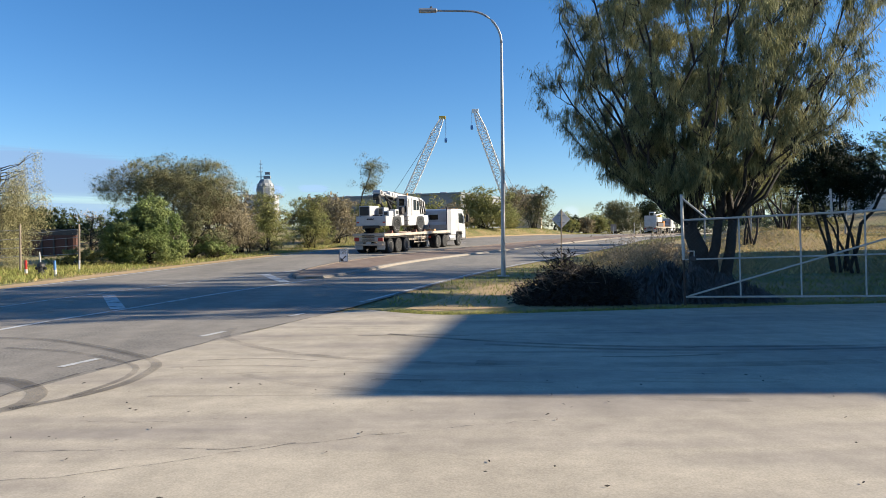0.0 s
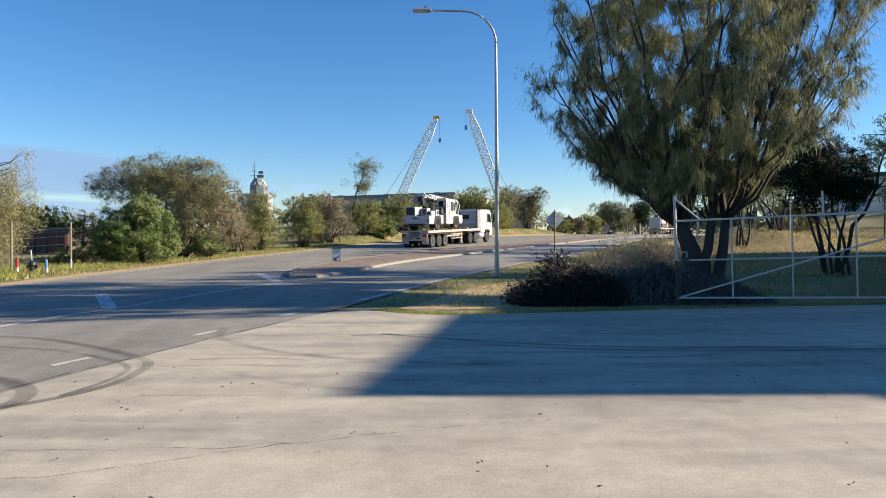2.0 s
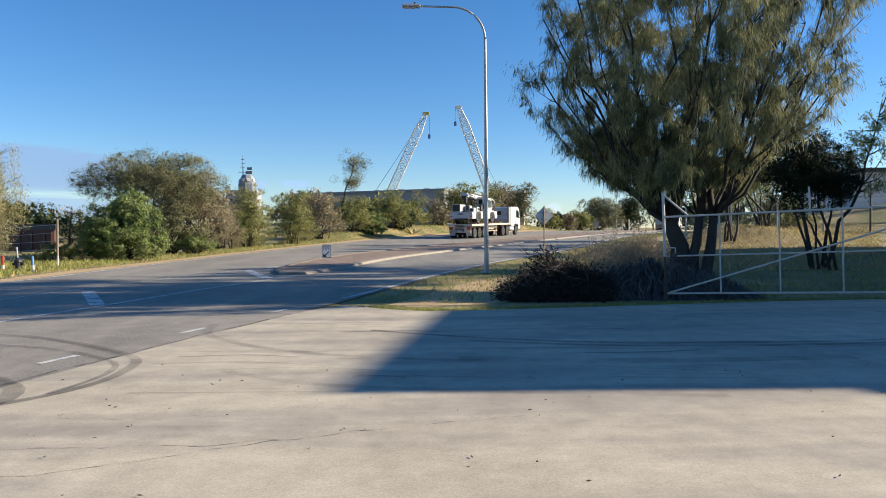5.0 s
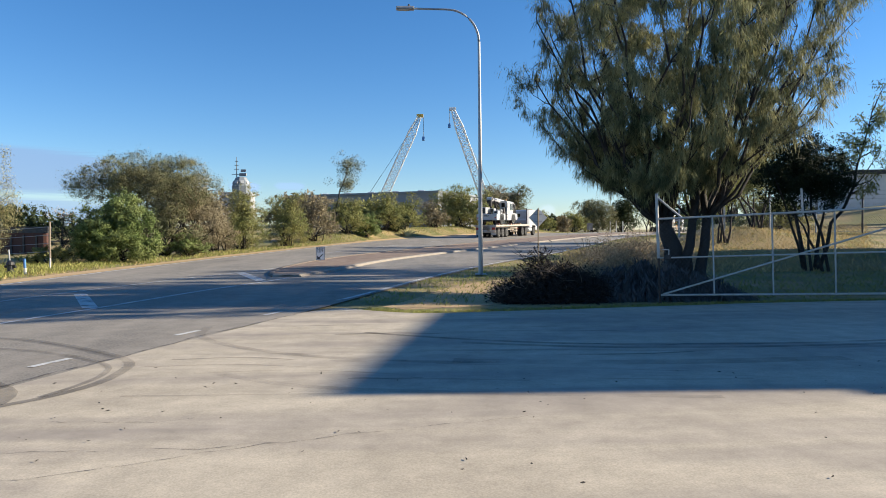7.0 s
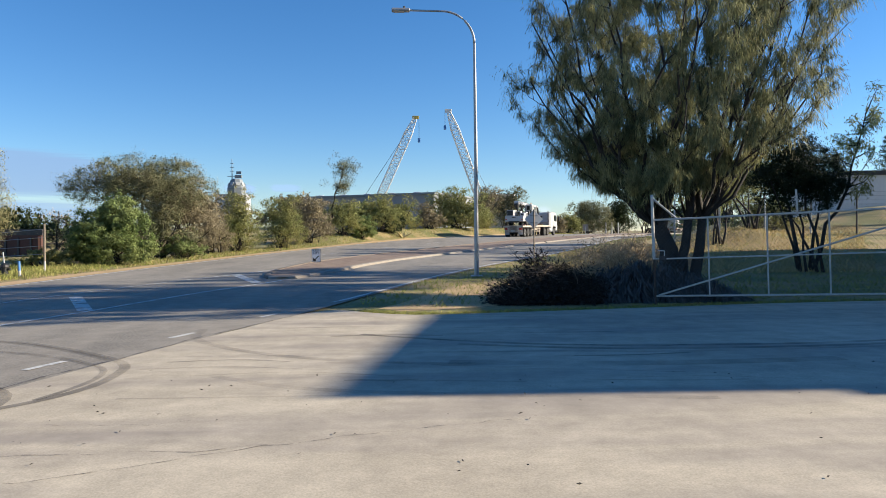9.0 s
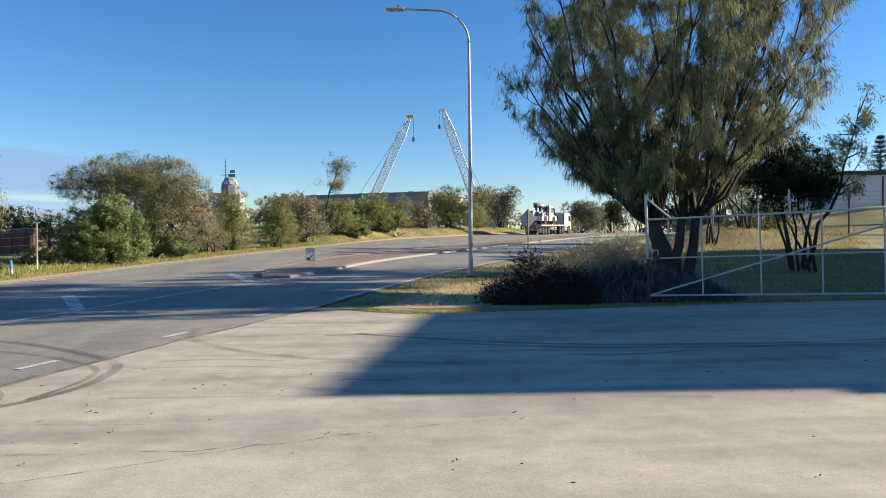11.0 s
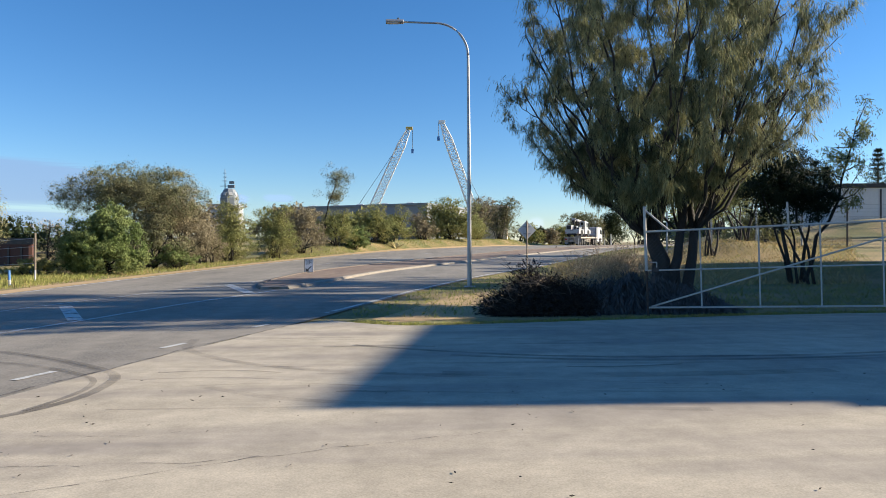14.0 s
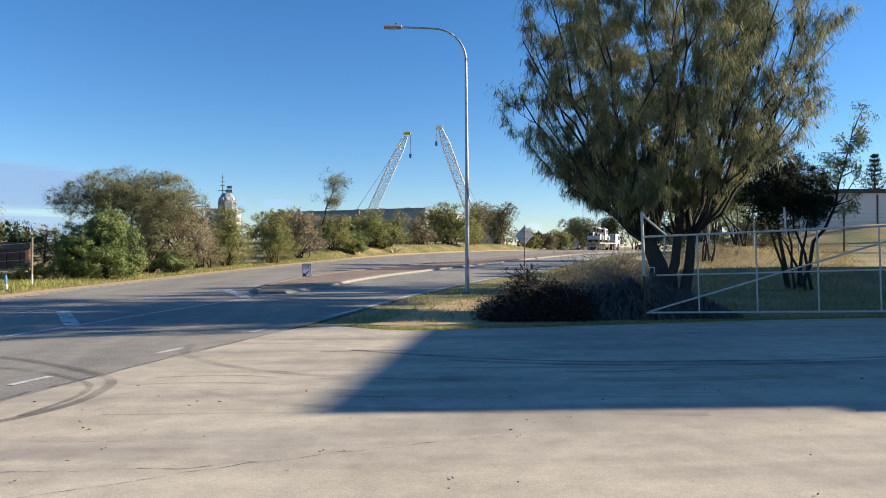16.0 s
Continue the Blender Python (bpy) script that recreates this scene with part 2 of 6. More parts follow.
def box(bm, x, y, z, sx, sy, sz, bevel=0.0, rx=0, ry=0, rz=0):
    """A box about its centre, with rounded edges."""
    r = bmesh.ops.create_cube(bm, size=1.0, matrix=pose(x, y, z, rx, ry, rz) @ Matrix.Diagonal((sx, sy, sz, 1)))
    if bevel:
        es = {e for v in r["verts"] for e in v.link_edges}
        bmesh.ops.bevel(bm, geom=list(es), offset=bevel, segments=2, profile=0.5, affect="EDGES")
    return bm


def boxes(*rows):
    bm = bmesh.new()
    for r in rows:
        box(bm, *r)
    return bm


def rod(bm, a, b, r0, r1=None, seg=8):
    a, b = Vector(a), Vector(b)
    d = b - a
    m = Matrix.Translation((a + b) / 2) @ d.to_track_quat("Z", "Y").to_matrix().to_4x4()
    bmesh.ops.create_cone(bm, cap_ends=True, segments=seg, radius1=r0, radius2=r0 if r1 is None else r1, depth=d.length, matrix=m)
    return bm


def rods(*rows):
    bm = bmesh.new()
    for r in rows:
        rod(bm, *r)
    return bm


def prism(bm, outline, x0, x1, bevel=0.0):
    """A (y, z) outline drawn out along x."""
    a = [bm.verts.new((x0, y, z)) for y, z in outline]
    b = [bm.verts.new((x1, y, z)) for y, z in outline]
    n = len(a)
    fs = [bm.faces.new(a), bm.faces.new(b[::-1])] + [bm.faces.new((a[i], b[i], b[(i + 1) % n], a[(i + 1) % n])) for i in range(n)]
    bmesh.ops.recalc_face_normals(bm, faces=fs)
    if bevel:
        es = {e for f in fs for e in f.edges}
        bmesh.ops.bevel(bm, geom=list(es), offset=bevel, segments=2, profile=0.5, affect="EDGES")
    return bm


def lathe(bm, profile, seg=20, axis="X"):
    """A profile of (along, radius) turned about an axis."""
    rings = []
    for a, r in profile:
        ring = []
        for i in range(seg):
            c, s = r * math.cos(2 * math.pi * i / seg), r * math.sin(2 * math.pi * i / seg)
            ring.append(bm.verts.new((a, c, s) if axis == "X" else (c, s, a)))
        rings.append(ring)
    for p, q in zip(rings, rings[1:]):
        for i in range(seg):
            bm.faces.new((p[i], p[(i + 1) % seg], q[(i + 1) % seg], q[i]))
    bm.faces.new(rings[0][::-1])
    bm.faces.new(rings[-1])
    bmesh.ops.recalc_face_normals(bm, faces=bm.faces)
    return bm


def tubes(name, lines, material, parent=None, label="", seg=6):
    """Tapering limbs: each line is a list of (point, radius)."""
    verts, faces = [], []
    for line in lines:
        base = len(verts)
        for i, (p, r) in enumerate(line):
            p, r = Vector(p), float(r)
            d = (Vector(line[min(i + 1, len(line) - 1)][0]) - Vector(line[max(i - 1, 0)][0])).normalized()
            u = d.orthogonal().normalized()
            w = d.cross(u)
            verts += [p + r * (u * math.cos(2 * math.pi * k / seg) + w * math.sin(2 * math.pi * k / seg)) for k in range(seg)]
        for i in range(len(line) - 1):
            for k in range(seg):
                a, b = base + i * seg + k, base + i * seg + (k + 1) % seg
                faces.append((a, b, b + seg, a + seg))
        faces.append(tuple(base + k for k in range(seg))[::-1])
        faces.append(tuple(base + (len(line) - 1) * seg + k for k in range(seg)))
    return raw(name, verts, faces, material, parent, label, smooth=True)


# ---------------------------------------------------------------- lie of the land
PROFILE = [(-400, 0), (14, 0), (22, 0.01), (35, 0.16), (48, 0.42), (60, 0.78), (75, 1.2), (90, 1.5), (103, 1.66), (120, 1.75), (140, 1.8), (200, 1.8), (3000, 1.8)]
PY, PZ = np.array([p[0] for p in PROFILE], float), np.array([p[1] for p in PROFILE], float)


def smooth01(v):
    v = np.clip(v, 0, 1)
    return v * v * (3 - 2 * v)


RIGHT_EDGE = [(-5.2, -60), (-4.9, 0), (-4.5, 7.0), (-3.9, 9.4), (-3.4, 11.4), (-2.7, 13.4), (-1.9, 16.3), (-1.2, 19.2), (0.4, 24.8), (2.8, 31.6), (5.5, 37.8),
              (8.6, 44.0), (13.3, 54.5), (19.9, 69.0), (28.0, 83.0), (37.0, 96.0), (48.0, 109.0), (66.0, 125.0), (100.0, 148.0)]
LEFT_EDGE = [(-14.6, -60), (-14.3, 0), (-14.1, 15), (-13.8, 24), (-13.2, 32), (-12.0, 40.0), (-10.1, 48.7), (-6.6, 60.0), (-2.0, 72.0), (4.0, 84.0), (12.0, 98.0), (22.0, 113.0),
             (33.0, 128.0), (48.0, 143.0), (80.0, 168.0)]
MED_RIGHT = [(-5.35, 25.8), (-4.75, 25.6), (-4.3, 26.6), (-3.7, 28.6), (-2.5, 34.4), (-0.7, 39.8), (3.1, 48.0), (6.1, 53.5), (9.6, 60.0), (14.1, 67.7), (20.4, 78.0), (29.0, 90.5), (38.0, 102.0), (50.0, 115.0), (66.0, 129.0)]
MED_LEFT = [(-5.35, 25.8), (-5.65, 26.6), (-5.95, 28.4), (-6.0, 31.2), (-5.4, 36.6), (-3.9, 42.0), (-0.6, 49.4), (2.8, 56.4), (6.2, 62.5), (10.6, 70.2), (17.2, 81.0), (26.0, 93.8), (35.2, 105.4), (47.4, 118.4), (64.0, 132.5)]


def along_y(line, y):
    return np.interp(y, [p[1] for p in line], [p[0] for p in line])


def land(x, y):
    """Height of the ground."""
    x, y = np.asarray(x, float), np.asarray(y, float)
    z = sum(np.interp(y + d, PY, PZ) for d in (-4, -2, 0, 2, 4)) / 5
    side = smooth01((x - along_y(RIGHT_EDGE, y) - 4.5) / 7)
    z = z + side * smooth01((y - 24) / 34) * 1.7
    z = z + 0.75 * np.exp(-(((x - 20.0) / 3.2) ** 2 + ((y - 41) / 2.6) ** 2))      # heap of spoil in the yard
    z = z + 0.55 * np.exp(-(((x - 21.0) / 3.0) ** 2 + ((y - 30) / 1.8) ** 2))
    z = z + 1.5 * np.exp(-(((x - 41.0) / 8.0) ** 2 + ((y - 58) / 5.0) ** 2))      # bank before the warehouse
    left = smooth01((along_y(LEFT_EDGE, y) - 5 - x) / 20)
    bank = smooth01((along_y(LEFT_EDGE, y) - 1.0 - x) / 3.2) * smooth01((y - 58) / 14) * smooth01((122 - y) / 14)
    return z + bank - left * smooth01((60 - y) / 30) * 0.9


def zat(x, y):
    return float(land(x, y))


def sheet(name, material, polygon_rows, lift=0.0):
    """A strip of ground between two lines, each row a pair of (x, y)."""
    verts, faces = [], []
    k = len(polygon_rows[0])
    for row in polygon_rows:
        verts += [(x, y, zat(x, y) + lift) for x, y in row]
    for i in range(len(polygon_rows) - 1):
        for j in range(k - 1):
            a = i * k + j
            faces.append((a, a + 1, a + 1 + k, a + k))
    return raw(name, verts, faces, material, smooth=True)


def spline(line, step):
    """Even points along a smooth line through the given ones."""
    p = [Vector((*q, 0)) for q in line]
    p = [p[0] * 2 - p[1]] + p + [p[-1] * 2 - p[-2]]
    fine = []
    for i in range(1, len(p) - 2):
        for k in range(12):
            t = k / 12
            a, b, c, d = p[i - 1:i + 3]
            fine.append(0.5 * (2 * b + (c - a) * t + (2 * a - 5 * b + 4 * c - d) * t * t + (3 * b - a - 3 * c + d) * t ** 3))
    fine.append(p[-2])
    out, left = [fine[0]], step
    for a, b in zip(fine, fine[1:]):
        d = (b - a).length
        while d >= left > 0:
            a = a + (b - a) * (left / d)
            out.append(a)
            d, left = (b - a).length, step
        left -= d
    return [(v.x, v.y) for v in out]


def ribbon(name, line, width, material, lift, step=0.5, label="", parent=None):
    """A strip that lies on the ground along a line."""
    pts = spline(line, step)
    verts, faces = [], []
    for i, (x, y) in enumerate(pts):
        a, b = pts[max(i - 1, 0)], pts[min(i + 1, len(pts) - 1)]
        dx, dy = b[0] - a[0], b[1] - a[1]
        n = math.hypot(dx, dy) or 1
        w = width(i / max(1, len(pts) - 1)) if callable(width) else width
        for s in (-0.5, 0.5):
            px, py = x - dy / n * w * s, y + dx / n * w * s
            verts.append((px, py, zat(px, py) + lift))
        if i:
            faces.append((2 * i - 2, 2 * i - 1, 2 * i + 1, 2 * i))
    return raw(name, verts, faces, material, parent, label)
# ---------------------------------------------------------------- ground, road, apron
def axis(near, far_points):
    return np.array(sorted(set(list(near) + far_points)), float)


gx = axis(np.arange(-60, 90.1, 1.0), [-3000, -1500, -700, -350, -200, -120, -85, 120, 160, 220, 350, 700, 1500, 3000])
gy = axis(np.arange(-20, 150.1, 1.0), [-3000, -1000, -300, -120, -50, 170, 200, 260, 400, 800, 1600, 3000])
GX, GY = np.meshgrid(gx, gy)
GZ = land(GX, GY) - 0.03
n = len(gx)
idx = np.arange(len(gy) * n).reshape(len(gy), n)
ground = raw("ground", np.stack([GX, GY, GZ], -1).reshape(-1, 3), np.stack([idx[:-1, :-1], idx[:-1, 1:], idx[1:, 1:], idx[1:, :-1]], -1).reshape(-1, 4), M_GROUND, smooth=True)
tagged(ground, "patchy green and straw-dry grass over pale sandy soil", "ground", kind="structure")

rows = []
for y in list(range(-60, 24, 3)) + list(range(24, 150, 2)):
    a, b = float(along_y(LEFT_EDGE, y)), float(along_y(RIGHT_EDGE, y))
    rows.append([(a + (b - a) * k / 8, y) for k in range(9)])
road = tagged(sheet("road", M_ASPHALT, rows), "grey worn asphalt road climbing to a low crest", "road", kind="structure")

APRON_FAR = [(-2.6, 14.0), (-2.15, 14.8), (-1.65, 15.15), (-1.2, 14.7), (-0.6, 14.25), (0.13, 13.98), (2.39, 14.37), (5.13, 14.92), (7.46, 15.42), (10.27, 15.75), (30.0, 16.6)]
rows = []
for k in range(0, 41):
    u = k / 40
    row = []
    for i in range(25):
        y = -30 + i * (44.4 / 24.0)
        x0 = float(along_y(RIGHT_EDGE, y)) - 0.08
        x = x0 + (30 - x0) * u ** 1.6
        top = float(np.interp(x, [p[0] for p in APRON_FAR], [p[1] for p in APRON_FAR]))
        row.append((x, -30 + (min(top, 14.0 + (top - 13.9)) + 30) * i / 24.0))
    rows.append(row)
apron = tagged(sheet("apron", M_CONCRETE, rows, 0.006), "pale stained concrete driveway apron with tyre marks", "driveway", kind="structure")

# sandy edges of the verges
for name, line, wd in (("sand_strip", [(-15.1, -40), (-14.8, 15), (-14.5, 24), (-13.9, 32), (-12.8, 40), (-10.9, 48.9), (-7.4, 60.3), (-2.8, 72.4), (3.2, 84.5), (11.2, 98.5), (21.2, 113.5)], 1.0),
                       ("sand_strip", [(-0.6, 15.3), (0.5, 16.3), (1.6, 18.0), (2.7, 20.6), (4.2, 24.0), (5.6, 28.0)], lambda u: 0.8 + 2.9 * math.sin(math.pi * min(1, u * 1.15)) ** 0.8)):
    tagged(ribbon(name, line, wd, M_SAND, -0.024, 1.0), "bare pale orange sand beside the road", "sand", kind="structure")

# painted lines
def line_thing(line, width, label, mt=M_LINE):
    return tagged(ribbon("road_line", line, width, mt, 0.008, 0.6), label, "road marking", kind="structure")


line_thing([(-14.0, -40), (-13.85, 15), (-13.5, 24), (-12.9, 32), (-11.7, 40), (-9.8, 48.6), (-6.3, 59.9), (-1.7, 71.8), (4.3, 83.7), (12.3, 97.7), (22.3, 112.7)], 0.14, "worn white edge line of the road")
line_thing([(-2.0, 16.9), (-1.35, 19.2), (0.25, 24.9), (2.65, 31.7), (5.3, 37.9), (8.4, 44.1), (13.1, 54.6), (19.7, 69.1), (27.8, 83.1)], 0.14, "white edge line along the grass verge")
line_thing([(-8.4, -20), (-8.1, 6), (-7.8, 12.2), (-7.15, 15.6), (-6.3, 19.9), (-5.3, 23.2), (-4.7, 25.4)], 0.14, "continuous white line leading to the median nose")
line_thing([(-11.4, -20), (-10.9, 8), (-10.4, 16.2), (-9.9, 19.9), (-8.4, 25.6), (-7.1, 29.0), (-6.1, 32.5)], 0.10, "faint white line leading to the median nose")
for a, b in (((-4.77, 8.62), (-4.53, 9.33)), ((-3.92, 11.2), (-3.66, 11.95)), ((-3.1, 13.95), (-2.85, 14.7)), ((-5.6, 4.2), (-5.4, 5.2))):
    line_thing([a, ((a[0] + b[0]) / 2, (a[1] + b[1]) / 2), b], 0.11, "short dash of white paint beside the apron")
for a, b, w in (((-9.3, 19.3), (-7.2, 15.4), 0.32), ((-7.3, 28.4), (-5.3, 23.6), 0.38), ((-11.0, 11.0), (-8.2, 7.0), 0.32)):
    line_thing([a, ((a[0] + b[0]) / 2, (a[1] + b[1]) / 2), b], w, "broad white chevron bar in the painted median")
for i in range(7):
    y = 46 + i * 9.0
    x = (float(along_y(LEFT_EDGE, y)) + float(along_y(MED_LEFT, y))) / 2
    x2 = (float(along_y(LEFT_EDGE, y + 3)) + float(along_y(MED_LEFT, y + 3))) / 2
    line_thing([(x, y), ((x + x2) / 2, y + 1.5), (x2, y + 3)], 0.10, "white lane dash on the uphill carriageway")

# tyre marks, cracks
for line, w, mt, lb in (
        ([(-4.4, 6.1), (-4.06, 6.5), (-4.09, 6.89), (-4.24, 7.22), (-4.56, 7.55), (-4.88, 7.79), (-5.8, 8.15)], 0.2, M_SKID, "dark curved tyre skid mark"),
        ([(-4.06, 6.47), (-3.7, 6.96), (-3.49, 7.58), (-3.51, 8.24), (-3.59, 8.67), (-3.89, 9.15), (-4.52, 9.74), (-5.3, 10.36), (-6.25, 10.95), (-7.4, 11.25)], 0.13, M_SKID, "dark curved tyre skid mark"),
        ([(-3.77, 6.96), (-3.67, 7.37), (-3.63, 7.89), (-3.71, 8.34), (-3.88, 8.67), (-4.23, 9.03), (-4.81, 9.48), (-5.66, 9.94), (-6.6, 10.2)], 0.08, M_SKID, "dark curved tyre skid mark"),
        ([(-3.7, 12.2), (-3.4, 10.9), (-2.2, 9.6), (-0.6, 8.8), (1.2, 8.5)], 0.16, M_SMEAR, "faint tyre smear on concrete"),
        ([(-0.9, 11.3), (0.1, 10.73), (1.68, 10.08), (3.18, 9.82), (4.72, 9.78), (6.45, 9.9), (9.5, 10.5)], 0.13, M_SKID, "long dark tyre track across the apron"),
        ([(0.6, 10.15), (2.0, 9.72), (3.4, 9.52), (4.8, 9.52), (6.4, 9.66), (9.5, 10.25)], 0.15, M_SKID, "long dark tyre track across the apron"),
        ([(-0.6, 9.6), (0.08, 9.49), (2.09, 9.4), (3.49, 9.27), (5.04, 9.35), (6.25, 9.45), (9.5, 9.9)], 0.12, M_SMEAR, "long faint tyre track across the apron"),
        ([(0.4, 8.7), (1.8, 8.5), (3.4, 8.45), (5.6, 8.6)], 0.3, M_SMEAR, "broad faint tyre smear across the apron"),
        ([(-2.3, 8.0), (-1.2, 7.3), (0.6, 6.9), (3.0, 6.6)], 0.14, M_SMEAR, "faint tyre smear on concrete")):
    tagged(ribbon("tyre_mark", line, w, mt, 0.013, 0.25), lb, "tyre mark", kind="structure")
rng = random.Random(5)
for k in range(26):
    x, y, L, bend = rng.uniform(-3.0, 4.5), rng.uniform(6.6, 13.6), rng.uniform(0.7, 2.4), rng.uniform(-0.12, 0.12)
    line = [(x - L / 2, y + 0.25 * L * rng.uniform(-0.3, 0.5)), (x, y + bend), (x + L / 2, y - 0.2 * L * rng.uniform(-0.2, 0.5))]
    tagged(ribbon("tyre_mark", line, rng.uniform(0.02, 0.07), M_SMEAR if k % 3 else M_SKID, 0.012 + 0.0001 * k, 0.2), "thin dark scuff on the concrete", "tyre mark", kind="structure")
for line in ([(-4.2, 4.4), (-2.9, 4.55), (-2.0, 4.9), (-1.0, 5.38), (0.0, 5.72), (1.2, 6.1)], [(-4.0, 5.1), (-2.9, 5.2), (-1.7, 5.22), (-1.0, 5.4)], [(-3.2, 6.05), (-2.3, 6.0), (-1.9, 6.1)]):
    pts = [(x + rng.uniform(-.03, .03), y + rng.uniform(-.03, .03)) for x, y in spline(line, 0.16)]
    tagged(ribbon("crack", pts, lambda u: rng.choice((0.001, 0.002, 0.004, 0.007)), M_CRACK, 0.010, 0.05), "thin irregular crack in the concrete", "crack", kind="structure")

# rough seam of the asphalt against the concrete
pts = [(x + rng.uniform(-.04, .04), y) for x, y in spline([p for p in RIGHT_EDGE if -6 < p[1] < 16.5], 0.2)]
tagged(ribbon("asphalt_seam", pts, lambda u: rng.choice((0.004, 0.012, 0.02, 0.03)), M_CRACK, 0.011, 0.1), "ragged dark seam between asphalt and concrete", "seam", kind="structure")

# median: kerb stones round a brick infill
ML, MR = spline(MED_LEFT, 0.5), spline(MED_RIGHT, 0.5)
rows = []
for k in range(0, 240):
    u = k / 239
    a, b = ML[int(u * (len(ML) - 1))], MR[int(u * (len(MR) - 1))]
    rows.append([a, ((a[0] + b[0]) / 2, (a[1] + b[1]) / 2), b])
median = tagged(sheet("median", M_PAVER, rows, 0.075), "raised median with weathered red brick paving", "median", kind="structure")


def kerb_run(line, flip, material):
    pts = spline(line, 1.0)
    outline = [(-0.16, -0.08), (-0.16, 0.01), (-0.09, 0.09), (0.0, 0.11), (0.12, 0.11), (0.12, -0.08)]
    shared = prism(bmesh.new(), outline, -0.49, 0.49, 0.012)
    me = bpy.data.meshes.new("kerb_stone")
    shared.to_mesh(me)
    shared.free()
    me.materials.append(material)
    for a, b in zip(pts, pts[1:]):
        if a[1] > 112:
            break
        ob = new("kerb_stone", me)
        ob.parent = median
        x, y = (a[0] + b[0]) / 2, (a[1] + b[1]) / 2
        ang = math.degrees(math.atan2(b[1] - a[1], b[0] - a[0]))
        slope = math.degrees(math.atan2(zat(*b) - zat(*a), 1.0))
        ob.matrix_basis = pose(x, y, zat(x, y), 0, 0, ang + (180 if flip else 0)) @ pose(0, 0, 0, 0, slope if flip else -slope, 0)


kerb_run(MED_RIGHT, False, M_KERB)
kerb_run(MED_LEFT, True, M_KERBDARK)
# ---------------------------------------------------------------- vehicles: x to the right, y ahead, z up
def tyre_mesh(r, w):
    bm = lathe(bmesh.new(), [(-w / 2, r * 0.62), (-w / 2, r * 0.9), (-w / 2 + 0.04, r * 0.985), (-w * 0.15, r), (w * 0.15, r), (w / 2 - 0.04, r * 0.985), (w / 2, r * 0.9), (w / 2, r * 0.62)], 28)
    for i in range(28):
        a = 2 * math.pi * i / 28
        box(bm, 0, r * math.cos(a), r * math.sin(a), w * 0.85, 0.05, 0.025, 0, math.degrees(a) - 90, 0, 0)
    return bm


def wheel(thing, x, y, r, w, rim_mat):
    """A tyre with its dished rim, hub and nuts."""
    side = 1 if x > 0 else -1
    t = part("wheel", tyre_mesh(r, w), M_TYRE, thing, m=pose(x, y, r), smooth=False)
    o = side * w / 2
    bm = lathe(bmesh.new(), [(o * 0.2, r * 0.62), (o * 1.0, r * 0.64), (o * 1.0, r * 0.58), (o * 0.45, r * 0.5), (o * 0.4, r * 0.3), (o * 0.9, r * 0.26), (o * 0.95, r * 0.1)], 20)
    for k in range(8):
        a = 2 * math.pi * k / 8
        box(bm, o * 0.5, r * 0.4 * math.cos(a), r * 0.4 * math.sin(a), 0.05, 0.04, 0.04)
    part("rim", bm, rim_mat, t)
    t["radius"] = r
    return t


DECK = 1.36


